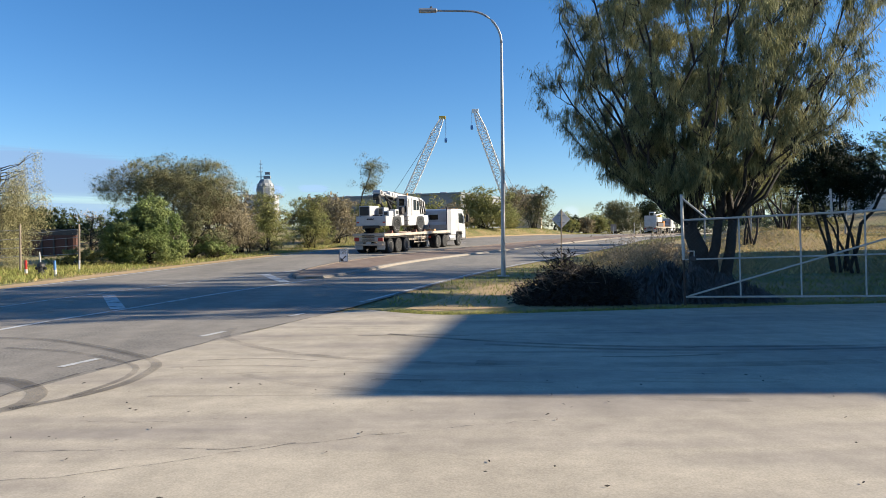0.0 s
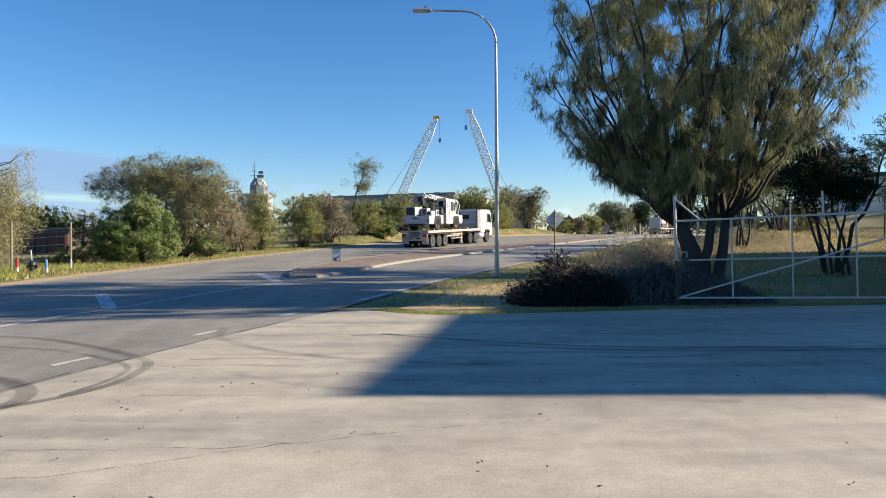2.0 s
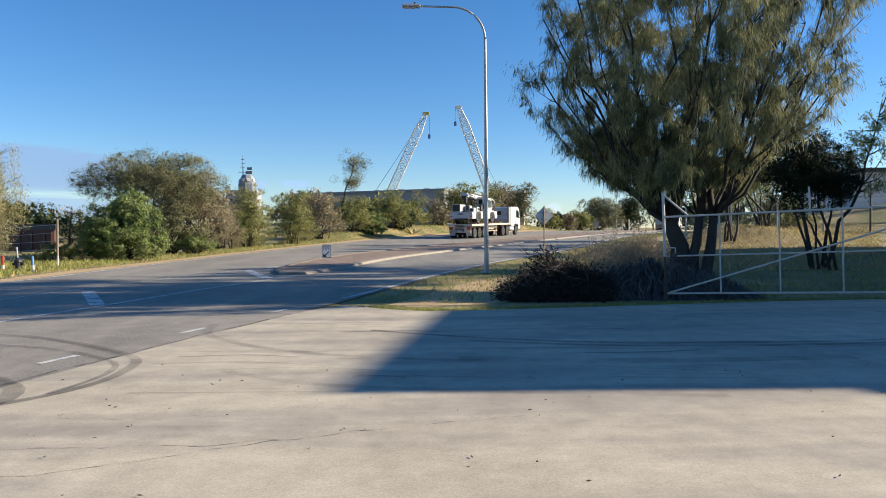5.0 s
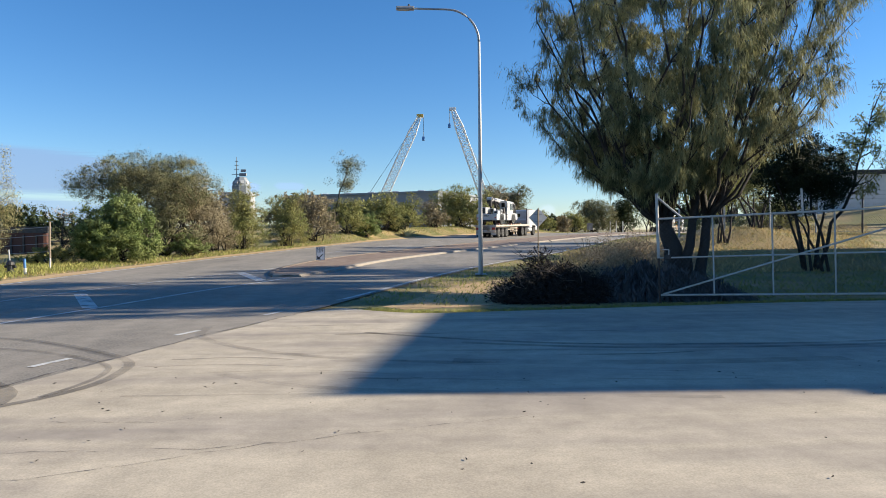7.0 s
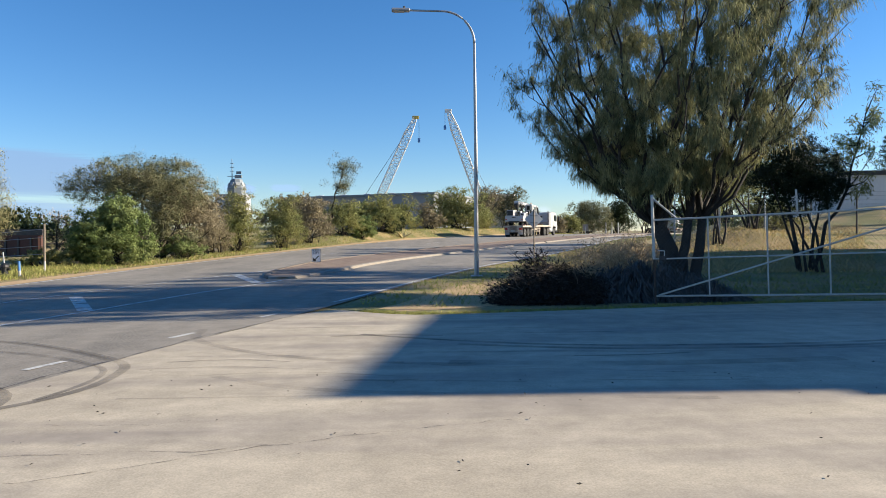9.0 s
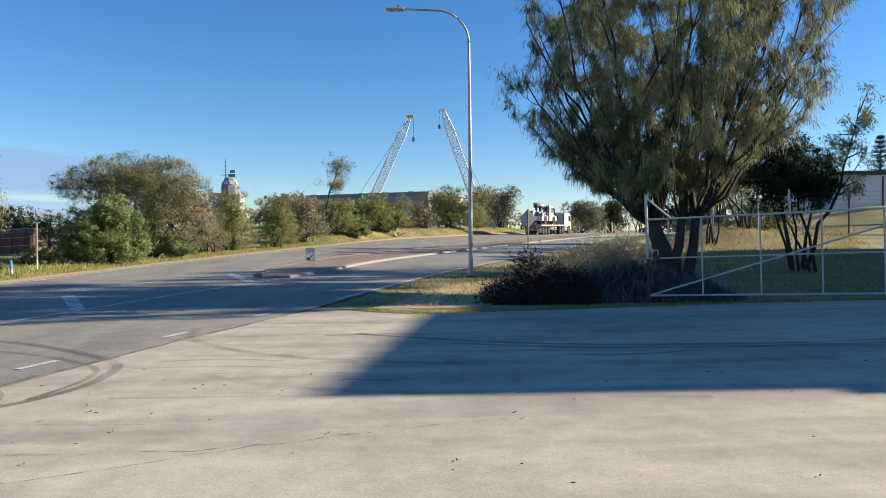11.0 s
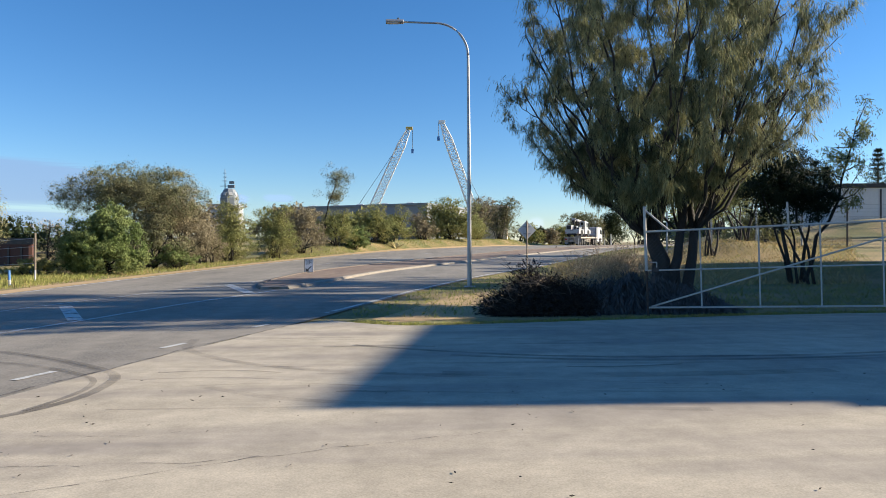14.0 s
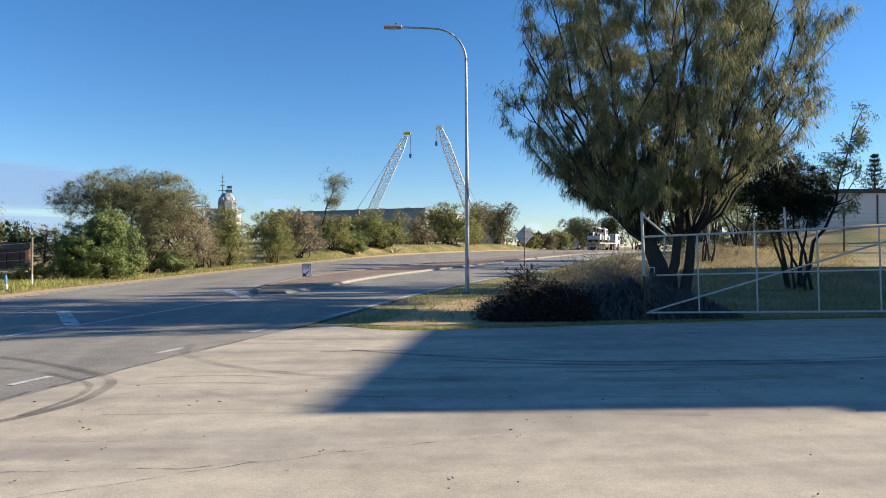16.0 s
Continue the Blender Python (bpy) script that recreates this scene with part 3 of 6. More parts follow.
def flatbed_trailer():
    """Tri-axle flat-top semi-trailer; the last axle is at y = 0."""
    th = empty("flatbed_trailer", 0, 0, 0)
    tagged(th, "cream tri-axle flatbed semi-trailer with a worn timber deck", "trailer", "trucks on the road")
    bm = boxes((0, 4.9, DECK - 0.045, 2.36, 11.5, 0.06, 0.0))
    part("deck", bm, M_DECK, th, "worn red-brown timber deck")
    for s in (-1, 1):
        bm = boxes((s * 1.215, 4.9, DECK - 0.09, 0.07, 11.6, 0.19, 0.012))
        for k in range(14):
            box(bm, s * 1.26, -0.4 + k * 0.84, DECK - 0.17, 0.03, 0.12, 0.07, 0.008)
        part("side_rail", bm, M_TRAILER, th, "cream side rail with tie-down hooks")
        bm = prism(bmesh.new(), [(-0.8, DECK - 0.12), (10.5, DECK - 0.12), (10.5, DECK - 0.3), (7.9, DECK - 0.32), (7.2, DECK - 0.62), (-0.8, DECK - 0.62)], s * 0.45 - 0.06, s * 0.45 + 0.06)
        part("chassis_beam", bm, M_TRAILER, th)
        part("mudguard", prism(bmesh.new(), [(-0.75, 1.06), (3.25, 1.06), (3.25, 1.09), (-0.75, 1.09)], s * 0.75 - 0.4, s * 0.75 + 0.4), M_DARK, th)
        bm = boxes((s * 0.98, 6.6, 0.72, 0.08, 0.1, 1.1, 0.01), (s * 0.98, 6.6, 0.17, 0.22, 0.22, 0.04, 0.01))
        part("landing_leg", bm, M_TRAILER, th)
        bm = boxes((s * 1.12, 5.3, 0.98, 0.04, 2.6, 0.06, 0.01), (s * 1.12, 5.3, 0.62, 0.04, 2.6, 0.06, 0.01), *[(s * 1.12, 4.1 + 0.6 * k, 0.86, 0.035, 0.05, 0.6, 0.008) for k in range(5)])
        part("side_rack", bm, M_TRAILER, th, "white side rack under the deck")
        part("tail_lamp", boxes((s * 0.92, -0.93, 0.98, 0.36, 0.05, 0.24, 0.02)), M_RED, th, "red tail lamp cluster")
        part("mudflap", boxes((s * 0.86, -0.72, 0.55, 0.6, 0.02, 0.55, 0.0)), M_WHITE, th, "white mudflap")
    for k in range(12):
        part("cross_member", boxes((0, -0.4 + k * 0.95, DECK - 0.14, 2.3, 0.07, 0.1, 0)), M_TRAILER, th)
    bm = boxes((0, -0.89, DECK - 0.08, 2.5, 0.08, 0.2, 0.015), (0, -0.87, 0.98, 2.3, 0.06, 0.34, 0.015), (0, -0.9, 0.62, 2.2, 0.1, 0.14, 0.02))
    part("tail_board", bm, M_TRAILER, th, "cream tail board and under-run bar")
    bm = boxes(*[(0, -0.94, 0.88 + 0.12 * k, 0.95, 0.02, 0.045, 0.0) for k in range(4)])
    part("recess_slots", bm, M_DARK, th, "dark slots in the tail board")
    part("number_plate", boxes((0.0, -0.955, 0.74, 0.42, 0.012, 0.12, 0.0)), M_WHITE, th, "plain pale plate")
    part("headboard", boxes((0, 10.6, DECK + 0.22, 2.3, 0.06, 0.5, 0.01)), M_TRAILER, th)
    for y in (0.0, 1.28, 2.56):
        part("axle", rods(((-1.0, y, 0.5), (1.0, y, 0.5), 0.07)), M_DARK, th)
        for x in (-1.08, 1.08, -0.74, 0.74):
            wheel(th, x, y, 0.51, 0.29, M_RIM)
    return th


def prime_mover():
    """Cab-over tractor; the middle of its drive axles is at y = 0."""
    th = empty("prime_mover", 0, 0, 0)
    tagged(th, "white cab-over prime mover pulling a flatbed", "truck", "trucks on the road")
    for s in (-1, 1):
        part("chassis_rail", boxes((s * 0.42, 1.5, 0.86, 0.09, 6.2, 0.26, 0.01)), M_DARK, th)
        bm = prism(bmesh.new(), [(-1.35, 1.02), (-1.0, 1.14), (1.0, 1.14), (1.35, 1.02), (1.35, 0.98), (1.0, 1.1), (-1.0, 1.1), (-1.35, 0.98)], s * 0.93 - 0.3, s * 0.93 + 0.3)
        part("mudguard", bm, M_DARK, th)
        bm = lathe(bmesh.new(), [(-0.62, 0.05), (-0.6, 0.27), (-0.55, 0.3), (0.55, 0.3), (0.6, 0.27), (0.62, 0.05)], 20)
        bmesh.ops.rotate(bm, verts=bm.verts, matrix=Matrix.Rotation(radians(90), 3, "Z"))
        part("fuel_tank", bm, M_GALV, th, "polished fuel tank", m=pose(s * 0.92, 2.25, 0.72), smooth=True)
    part("under_frame", boxes((0, 3.7, 0.75, 1.7, 2.2, 0.5, 0.05)), M_DARK, th)
    part("catwalk", boxes((0, 1.2, 1.02, 1.1, 0.9, 0.05, 0.01)), M_GALV, th)
    part("roof_marker", boxes((0, 4.3, 3.17, 1.6, 0.12, 0.08, 0.02)), M_ORANGE, th, "amber roof marker bar")
    part("fifth_wheel", prism(bmesh.new(), [(-0.5, 1.06), (0.45, 1.06), (0.45, 1.14), (-0.5, 1.1)], -0.45, 0.45), M_DARK, th)
    cab = prism(bmesh.new(), [(1.85, 0.95), (3.0, 0.95), (3.05, 1.2), (4.25, 1.2), (4.28, 0.62), (5.0, 0.62), (5.05, 1.55), (4.86, 2.55), (4.55, 3.02), (4.2, 3.14), (2.1, 3.14), (1.85, 3.0)], -1.22, 1.22, 0.06)
    body = part("cab", cab, M_WHITE, th)
    part("rear_window", boxes((-0.35, 1.84, 2.45, 0.8, 0.02, 0.42, 0.0)), M_GLASS, body)
    part("back_panel", boxes((0.05, 1.835, 1.8, 1.9, 0.02, 0.5, 0.0)), M_PALE, body)
    part("air_deflector", boxes((-1.15, 1.45, 2.1, 0.06, 0.8, 2.0, 0.02)), M_NAVY, th, "dark blue side fairing")
    part("side_fairing", boxes((1.18, 1.5, 2.1, 0.05, 0.72, 1.95, 0.02)), M_SHED, th, "grey side fairing behind the cab")
    for s in (-1, 1):
        part("side_window", prism(bmesh.new(), [(3.55, 1.95), (4.62, 1.85), (4.55, 2.5), (4.3, 2.75), (3.55, 2.75)], s * 1.225 - 0.008, s * 1.225 + 0.008), M_GLASS, body)
        part("door_seam", boxes((s * 1.222, 3.42, 1.95, 0.01, 0.02, 1.7, 0.0), (s * 1.222, 4.1, 1.15, 0.01, 1.3, 0.02, 0.0)), M_DARK, body)
        bm = rods(((s * 1.22, 4.75, 2.7), (s * 1.5, 4.85, 2.65), 0.02), ((s * 1.22, 4.75, 1.95), (s * 1.5, 4.85, 2.0), 0.02))
        box(bm, s * 1.5, 4.86, 2.32, 0.22, 0.09, 0.62, 0.02)
        part("mirror", bm, M_BLACK, th)
        part("wheel_arch", prism(bmesh.new(), [(3.1, 1.0), (3.35, 1.18), (4.1, 1.18), (4.3, 1.0), (4.3, 0.96), (4.1, 1.13), (3.35, 1.13), (3.1, 0.96)], s * 1.05 - 0.2, s * 1.05 + 0.2), M_DARK, th)
        part("side_skirt", boxes((s * 1.14, 2.5, 0.72, 0.05, 1.0, 0.42, 0.02)), M_GALV, th)
        part("battery_box", boxes((s * 0.9, 1.35, 0.72, 0.5, 0.55, 0.42, 0.03)), M_DARK, th)
        part("step", boxes((s * 1.12, 4.6, 0.5, 0.25, 0.5, 0.06, 0.01)), M_DARK, th)
        part("tail_lamp", boxes((s * 0.8, -1.6, 0.9, 0.3, 0.05, 0.15, 0.01)), M_RED, th)
        part("headlamp", boxes((s * 0.92, 5.04, 0.86, 0.4, 0.06, 0.2, 0.02)), M_PALE, th)
    part("windscreen", boxes((0, 4.98, 2.1, 2.2, 0.03, 0.85, 0.01, 11)), M_GLASS, body)
    bm = rods(((-1.15, 5.25, 0.5), (-1.15, 5.2, 1.35), 0.035), ((1.15, 5.25, 0.5), (1.15, 5.2, 1.35), 0.035), *[((-1.15, 5.23, 0.5 + 0.2 * k), (1.15, 5.23, 0.5 + 0.2 * k), 0.03) for k in range(5)])
    part("bull_bar", bm, M_WHITE, th, "white tubular bull bar")
    bm = rods(((0.98, 1.62, 1.0), (0.98, 1.62, 3.1), 0.075, 0.075, 12), ((0.98, 1.62, 3.1), (0.98, 1.52, 3.3), 0.06, 0.06, 12))
    part("exhaust_stack", bm, M_DARK, th, "dark upright exhaust stack", smooth=True)
    bm = rods(*[((-0.8, 1.5, 1.2), (-0.4, 0.4, 1.25), 0.03), ((-0.6, 1.6, 1.9), (-0.2, 0.5, 1.2), 0.02)])
    part("air_lines", bm, M_RED, th, "red coiled air lines")
    for y in (-0.66, 0.66):
        for x in (-1.06, 1.06, -0.72, 0.72):
            wheel(th, x, y, 0.51, 0.29, M_RIM)
    for x in (-1.04, 1.04):
        wheel(th, x, 3.7, 0.51, 0.3, M_RIM)
    return th


def mobile_crane():
    """Articulated pick-and-carry crane riding on the deck; z = 0 is the deck."""
    th = empty("mobile_crane", 0, 0, 0)
    tagged(th, "white articulated mobile crane with folded boom riding on a trailer", "mobile crane")
    # rear chassis with engine housing
    bm = prism(bmesh.new(), [(-0.55, 0.52), (2.3, 0.52), (2.3, 1.24), (1.75, 1.24), (1.7, 1.2), (-0.55, 1.2)], -1.17, 1.17, 0.03)
    rear = part("rear_chassis", bm, M_WHITE, th)
    part("tow_badge", boxes((-0.1, -0.565, 1.0, 0.42, 0.012, 0.1, 0.0)), M_DARK, rear)
    part("rear_recess", boxes((-1.0, -0.1, 1.205, 0.3, 0.8, 0.03, 0.0)), M_BLACK, rear)
    for s in (-1, 1):
        bm = prism(bmesh.new(), [(0.35, 0.5), (0.5, 1.1), (0.7, 1.18), (1.5, 1.18), (1.7, 1.1), (1.85, 0.5)], s * 1.0 - 0.19, s * 1.0 + 0.19)
        part("wheel_arch", bm, M_BLACK, rear)
        bm = prism(bmesh.new(), [(4.3, 0.5), (4.45, 1.08), (4.65, 1.17), (5.45, 1.17), (5.65, 1.08), (5.8, 0.5)], s * 1.0 - 0.19, s * 1.0 + 0.19)
        part("wheel_arch", bm, M_BLACK, th)
    part("rear_bumper", boxes((0, -0.5, 0.47, 1.3, 0.2, 0.2, 0.03)), M_BLACK, th)
    bm = boxes((-0.58, 0.3, 1.56, 0.86, 1.4, 0.74, 0.05))
    eng = part("engine_cover", bm, M_WHITE, th)
    part("radiator_grille", boxes((-0.58, -0.41, 1.57, 0.72, 0.02, 0.6, 0.0)), M_BLACK, eng, "black radiator grille")
    for k in range(5):
        part("grille_bar", boxes((-0.58, -0.425, 1.34 + 0.11 * k, 0.7, 0.012, 0.02, 0.0)), M_DARK, eng)
    part("tank_box", boxes((0.2, 0.9, 1.5, 0.55, 0.7, 0.62, 0.04)), M_WHITE, th)
    part("tank_box", boxes((0.78, 0.55, 1.38, 0.5, 0.7, 0.36, 0.04)), M_WHITE, th)
    part("tank_box", boxes((0.85, 1.35, 1.44, 0.45, 0.6, 0.48, 0.04)), M_WHITE, th)
    part("box_opening", boxes((0.2, 0.54, 1.55, 0.3, 0.02, 0.4, 0.0)), M_BLACK, th)
    part("box_opening", boxes((0.78, 0.19, 1.38, 0.3, 0.02, 0.2, 0.0)), M_BLACK, th)
    part("box_opening", boxes((1.085, 1.35, 1.46, 0.02, 0.36, 0.24, 0.0)), M_BLACK, th)
    part("tool_tray", boxes((0.2, 0.05, 1.26, 0.5, 0.5, 0.1, 0.02)), M_DARK, th)
    # articulation, boom rest and front half
    part("boom_support", boxes((0.02, 2.35, 1.75, 0.3, 0.25, 1.5, 0.03)), M_BLACK, th, "black boom support frame")
    part("boom_cradle", boxes((0.02, 2.3, 2.45, 0.7, 0.3, 0.14, 0.03)), M_BLACK, th)
    part("hose_reel", rods(((0.75, 2.5, 1.6), (1.0, 2.5, 1.6), 0.26, 0.26, 14)), M_DARK, th)
    part("articulation", boxes((0, 2.7, 0.8, 0.7, 1.1, 0.55, 0.05)), M_DARK, th)
    bm = prism(bmesh.new(), [(2.9, 0.5), (6.4, 0.5), (6.6, 0.75), (6.5, 1.25), (2.9, 1.25)], -1.17, 1.17, 0.03)
    part("front_chassis", bm, M_WHITE, th)
    bm = prism(bmesh.new(), [(2.85, 1.2), (4.95, 1.2), (5.05, 1.75), (4.85, 2.5), (4.6, 2.6), (2.85, 2.68)], 0.28, 1.16, 0.04)
    cab = part("operator_cab", bm, M_WHITE, th)
    part("side_window", prism(bmesh.new(), [(3.9, 1.62), (4.4, 1.62), (4.4, 2.36), (3.9, 2.4)], 1.155, 1.172), M_GLASS, cab)
    part("side_window", prism(bmesh.new(), [(4.5, 1.62), (4.9, 1.66), (4.75, 2.3), (4.5, 2.34)], 1.155, 1.172), M_GLASS, cab)
    part("door_slit", boxes((1.164, 3.12, 2.15, 0.012, 0.1, 0.62, 0.0)), M_BLACK, cab)
    part("door_seam", boxes((1.164, 3.6, 1.9, 0.012, 0.03, 1.3, 0.0)), M_DARK, cab)
    part("rear_window", boxes((0.72, 2.84, 2.2, 0.4, 0.02, 0.5, 0.0)), M_GLASS, cab)
    part("rear_vent", boxes((1.02, 2.84, 1.7, 0.1, 0.02, 0.5, 0.0)), M_BLACK, cab)
    # boom: stowed over the machine, head to the rear
    def lift(y0, z0, y1, z1, w, h):
        return (0, (y0 + y1) / 2, (z0 + z1) / 2, w, math.hypot(y1 - y0, z1 - z0), h, 0.03, math.degrees(math.atan2(z1 - z0, y1 - y0)))
    bx = -0.05
    boom = part("boom", boxes((bx, *lift(6.3, 2.42, 1.7, 2.78, 0.46, 0.46)[1:])), M_WHITE, th)
    part("inner_boom", boxes((bx, *lift(1.9, 2.7, 0.9, 2.83, 0.34, 0.32)[1:])), M_WHITE, boom)
    bm = boxes((bx, 0.85, 2.82, 0.4, 0.4, 0.34, 0.05))
    rod(bm, (bx - 0.3, 0.62, 2.86), (bx + 0.3, 0.62, 2.86), 0.2, 0.2, 16)
    part("boom_head", bm, M_WHITE, boom)
    part("sheave", rods(((bx - 0.34, 0.62, 2.86), (bx + 0.34, 0.62, 2.86), 0.12, 0.12, 16)), M_DARK, boom)
    part("sheave", rods(((bx - 0.22, 0.5, 2.6), (bx + 0.22, 0.5, 2.6), 0.17, 0.17, 16)), M_BLACK, boom)
    part("head_plate", boxes((bx - 0.3, 0.9, 2.6, 0.05, 0.7, 0.5, 0.02)), M_BLACK, boom)
    part("hook_block", boxes((bx, 0.75, 2.28, 0.32, 0.3, 0.44, 0.05)), M_BLACK, boom)
    for s in (-0.3, 0.3):
        part("lift_ram", rods(((bx + s, 1.2, 2.62), (bx + s, 2.55, 1.15), 0.09, 0.08, 10)), M_BLACK, th, "black hydraulic lift ram")
    part("jib_arm", rods(((bx + 0.4, 0.9, 2.75), (bx + 0.42, 2.5, 2.55), 0.07, 0.07, 8)), M_WHITE, boom)
    part("jib_ram", rods(((bx + 0.42, 1.3, 2.4), (bx + 0.4, 2.7, 2.0), 0.05, 0.05, 8)), M_BLACK, boom)
    for k in range(4):
        part("winch_box", boxes((bx + 0.38, 1.7 + 0.42 * k, 2.78 - 0.05 * k, 0.26, 0.3, 0.26 - 0.03 * (k % 2), 0.05)), M_WHITE if k % 2 else M_PALE, boom)
    # boom foot: slanting plates and rams before the cab
    bm = prism(bmesh.new(), [(5.05, 1.2), (6.2, 1.2), (6.6, 1.7), (6.55, 2.5), (6.1, 2.7), (5.05, 2.72)], bx - 0.3, bx + 0.3, 0.05)
    part("boom_pivot", bm, M_WHITE, th)
    bm = prism(bmesh.new(), [(5.12, 1.25), (6.1, 1.25), (6.45, 1.7), (6.3, 2.3), (5.7, 2.55), (5.12, 2.6)], 0.75, 1.0, 0.05)
    part("pivot_cheek", bm, M_WHITE, th)
    for k in range(3):
        part("slanting_ram", rods(((1.03, 5.15 + 0.38 * k, 2.52 - 0.1 * k), (1.03, 5.5 + 0.38 * k, 1.35), 0.055, 0.055, 8)), M_BLACK, th)
    part("hoses", rods(((bx + 0.5, 5.9, 2.4), (0.45, 6.5, 1.4), 0.05), ((bx - 0.4, 5.7, 2.3), (bx - 0.4, 6.5, 1.4), 0.05)), M_BLACK, th)
    for k in range(4):
        part("boom_pipe", rods(((bx - 0.2 + 0.13 * k, 2.6, 2.97), (bx - 0.2 + 0.13 * k, 5.6, 2.74), 0.025)), M_DARK if k % 2 else M_PALE, boom)
    part("boom_underside", boxes((bx, *lift(5.6, 2.2, 2.4, 2.46, 0.3, 0.1)[1:])), M_BLACK, boom)
    part("mirror", boxes((1.32, 4.9, 2.1, 0.05, 0.14, 0.34, 0.02)), M_BLACK, th)
    part("mirror_arm", rods(((1.15, 4.8, 2.3), (1.32, 4.9, 2.2), 0.015)), M_BLACK, th)
    part("grab_rail", rods(((1.19, 2.8, 1.3), (1.19, 2.8, 2.5), 0.018), ((1.15, 3.0, 2.5), (1.19, 2.8, 2.5), 0.018)), M_DARK, th)
    for z in (0.55, 0.85, 1.15):
        part("access_step", boxes((1.1, 2.85, z, 0.16, 0.4, 0.04, 0.0)), M_DARK, th)
    part("deck_plate", boxes((0.5, 1.7, 1.25, 1.2, 0.8, 0.03, 0.0)), M_DARK, th, "dark tread plate on the rear deck")
    part("spare_hook", rods(((0.2, -0.52, 1.05), (0.2, -0.66, 0.95), 0.04, 0.03, 8)), M_DARK, th)
    for s in (-1, 1):
        part("tail_lamp", boxes((s * 1.02, -0.56, 0.78, 0.2, 0.03, 0.1, 0.01)), M_RED, th, "small red tail lamp")
    part("beacon", rods(((0.9, 3.4, 2.7), (0.9, 3.4, 2.86), 0.06)), M_ORANGE, th, "amber beacon")
    for x in (-1.0, 1.0):
        for y in (1.1, 5.05):
            wheel(th, x, y, 0.55, 0.38, M_WHITE)
    # chains and timbers that hold it down
    for s in (-1, 1):
        for y, d in ((-0.4, -0.35), (2.4, 0.5), (6.4, 0.6)):
            part("chain", rods(((s * 0.9, y, 0.7), (s * 1.15, y + d, 0.02), 0.02)), M_DARK, th)
    for y in (0.35, 4.3, 5.8):
        part("chock", prism(bmesh.new(), [(y - 0.15, 0.0), (y + 0.15, 0.0), (y, 0.2)], 0.8, 1.2), M_DECK, th)
    part("dunnage", boxes((0.2, 8.2, 0.08, 1.6, 0.3, 0.14, 0.01), (-0.2, 8.7, 0.07, 1.2, 0.25, 0.12, 0.01)), M_SAND, th)
    return th


def drill_machine():
    """The load of the second truck."""
    th = empty("drilling_machine", 0, 0, 0)
    tagged(th, "white and yellow tracked machine tied down on a flatbed", "machine")
    part("ramp", boxes((0, -0.75, 1.1, 2.3, 0.12, 2.1, 0.02)), M_WHITE, th, "raised white loading ramp")
    for s in (-1, 1):
        part("crawler_track", prism(bmesh.new(), [(1.2, 0.1), (5.2, 0.1), (5.5, 0.4), (5.2, 0.75), (1.2, 0.75), (0.9, 0.4)], s * 0.8 - 0.22, s * 0.8 + 0.22), M_DARK, th)
    part("machine_body", boxes((0, 3.0, 1.4, 1.8, 3.6, 1.0, 0.08)), M_WHITE, th)
    part("engine_cover", boxes((0, 4.6, 2.0, 1.5, 1.4, 0.8, 0.08)), M_YELLOW, th)
    part("operator_cab", boxes((-0.4, 2.3, 2.3, 1.0, 1.2, 1.3, 0.08)), M_WHITE, th)
    part("cab_window", boxes((-0.4, 1.69, 2.4, 0.8, 0.02, 0.7, 0), (0.11, 2.3, 2.4, 0.02, 0.9, 0.7, 0)), M_GLASS, th)
    part("mast", rods(((0.5, 0.8, 2.2), (0.5, 6.6, 2.7), 0.14)), M_WHITE, th)
    part("orange_box", boxes((0.3, 6.6, 0.6, 1.0, 0.8, 1.1, 0.04)), M_ORANGE, th)
    return th


trailer, mover, crane = flatbed_trailer(), prime_mover(), mobile_crane()
trailer_far, mover_far = copy_thing(trailer, pose(0, 0, 0)), copy_thing(mover, pose(0, 0, 0))
load_far = drill_machine()
# ---------------------------------------------------------------- plants
def unit(v):
    return v / np.maximum(np.linalg.norm(v, axis=-1, keepdims=True), 1e-9)


def leaf_quads(c, u, length, width, rng, face=None):
    """Pointed leaves at c, growing along u; face: the way their upper sides turn."""
    n = len(c)
    if face is not None:
        face = unit(face)
        u = u - face * np.sum(u * face, axis=1, keepdims=True)
    u = unit(u)
    w = unit(np.cross(u, unit(rng.normal(size=(n, 3))) if face is None else face))
    l, k = (length * rng.uniform(0.65, 1.25, (n, 1))), width * rng.uniform(0.7, 1.2, (n, 1))
    return np.stack([c, c + u * l * 0.5 + w * k, c + u * l, c + u * l * 0.45 - w * k], 1)


def curve_line(a, b, r0, r1, sag, rng, n=5, wob=0.06):
    a, b = np.array(a, float), np.array(b, float)
    L = np.linalg.norm(b - a)
    out = []
    for i in range(n + 1):
        t = i / n
        p = a + (b - a) * t + np.array([0, 0, sag * math.sin(math.pi * t)]) + rng.normal(size=3) * wob * L * math.sin(math.pi * t) * 0.6
        out.append((tuple(p), r0 + (r1 - r0) * t))
    return out


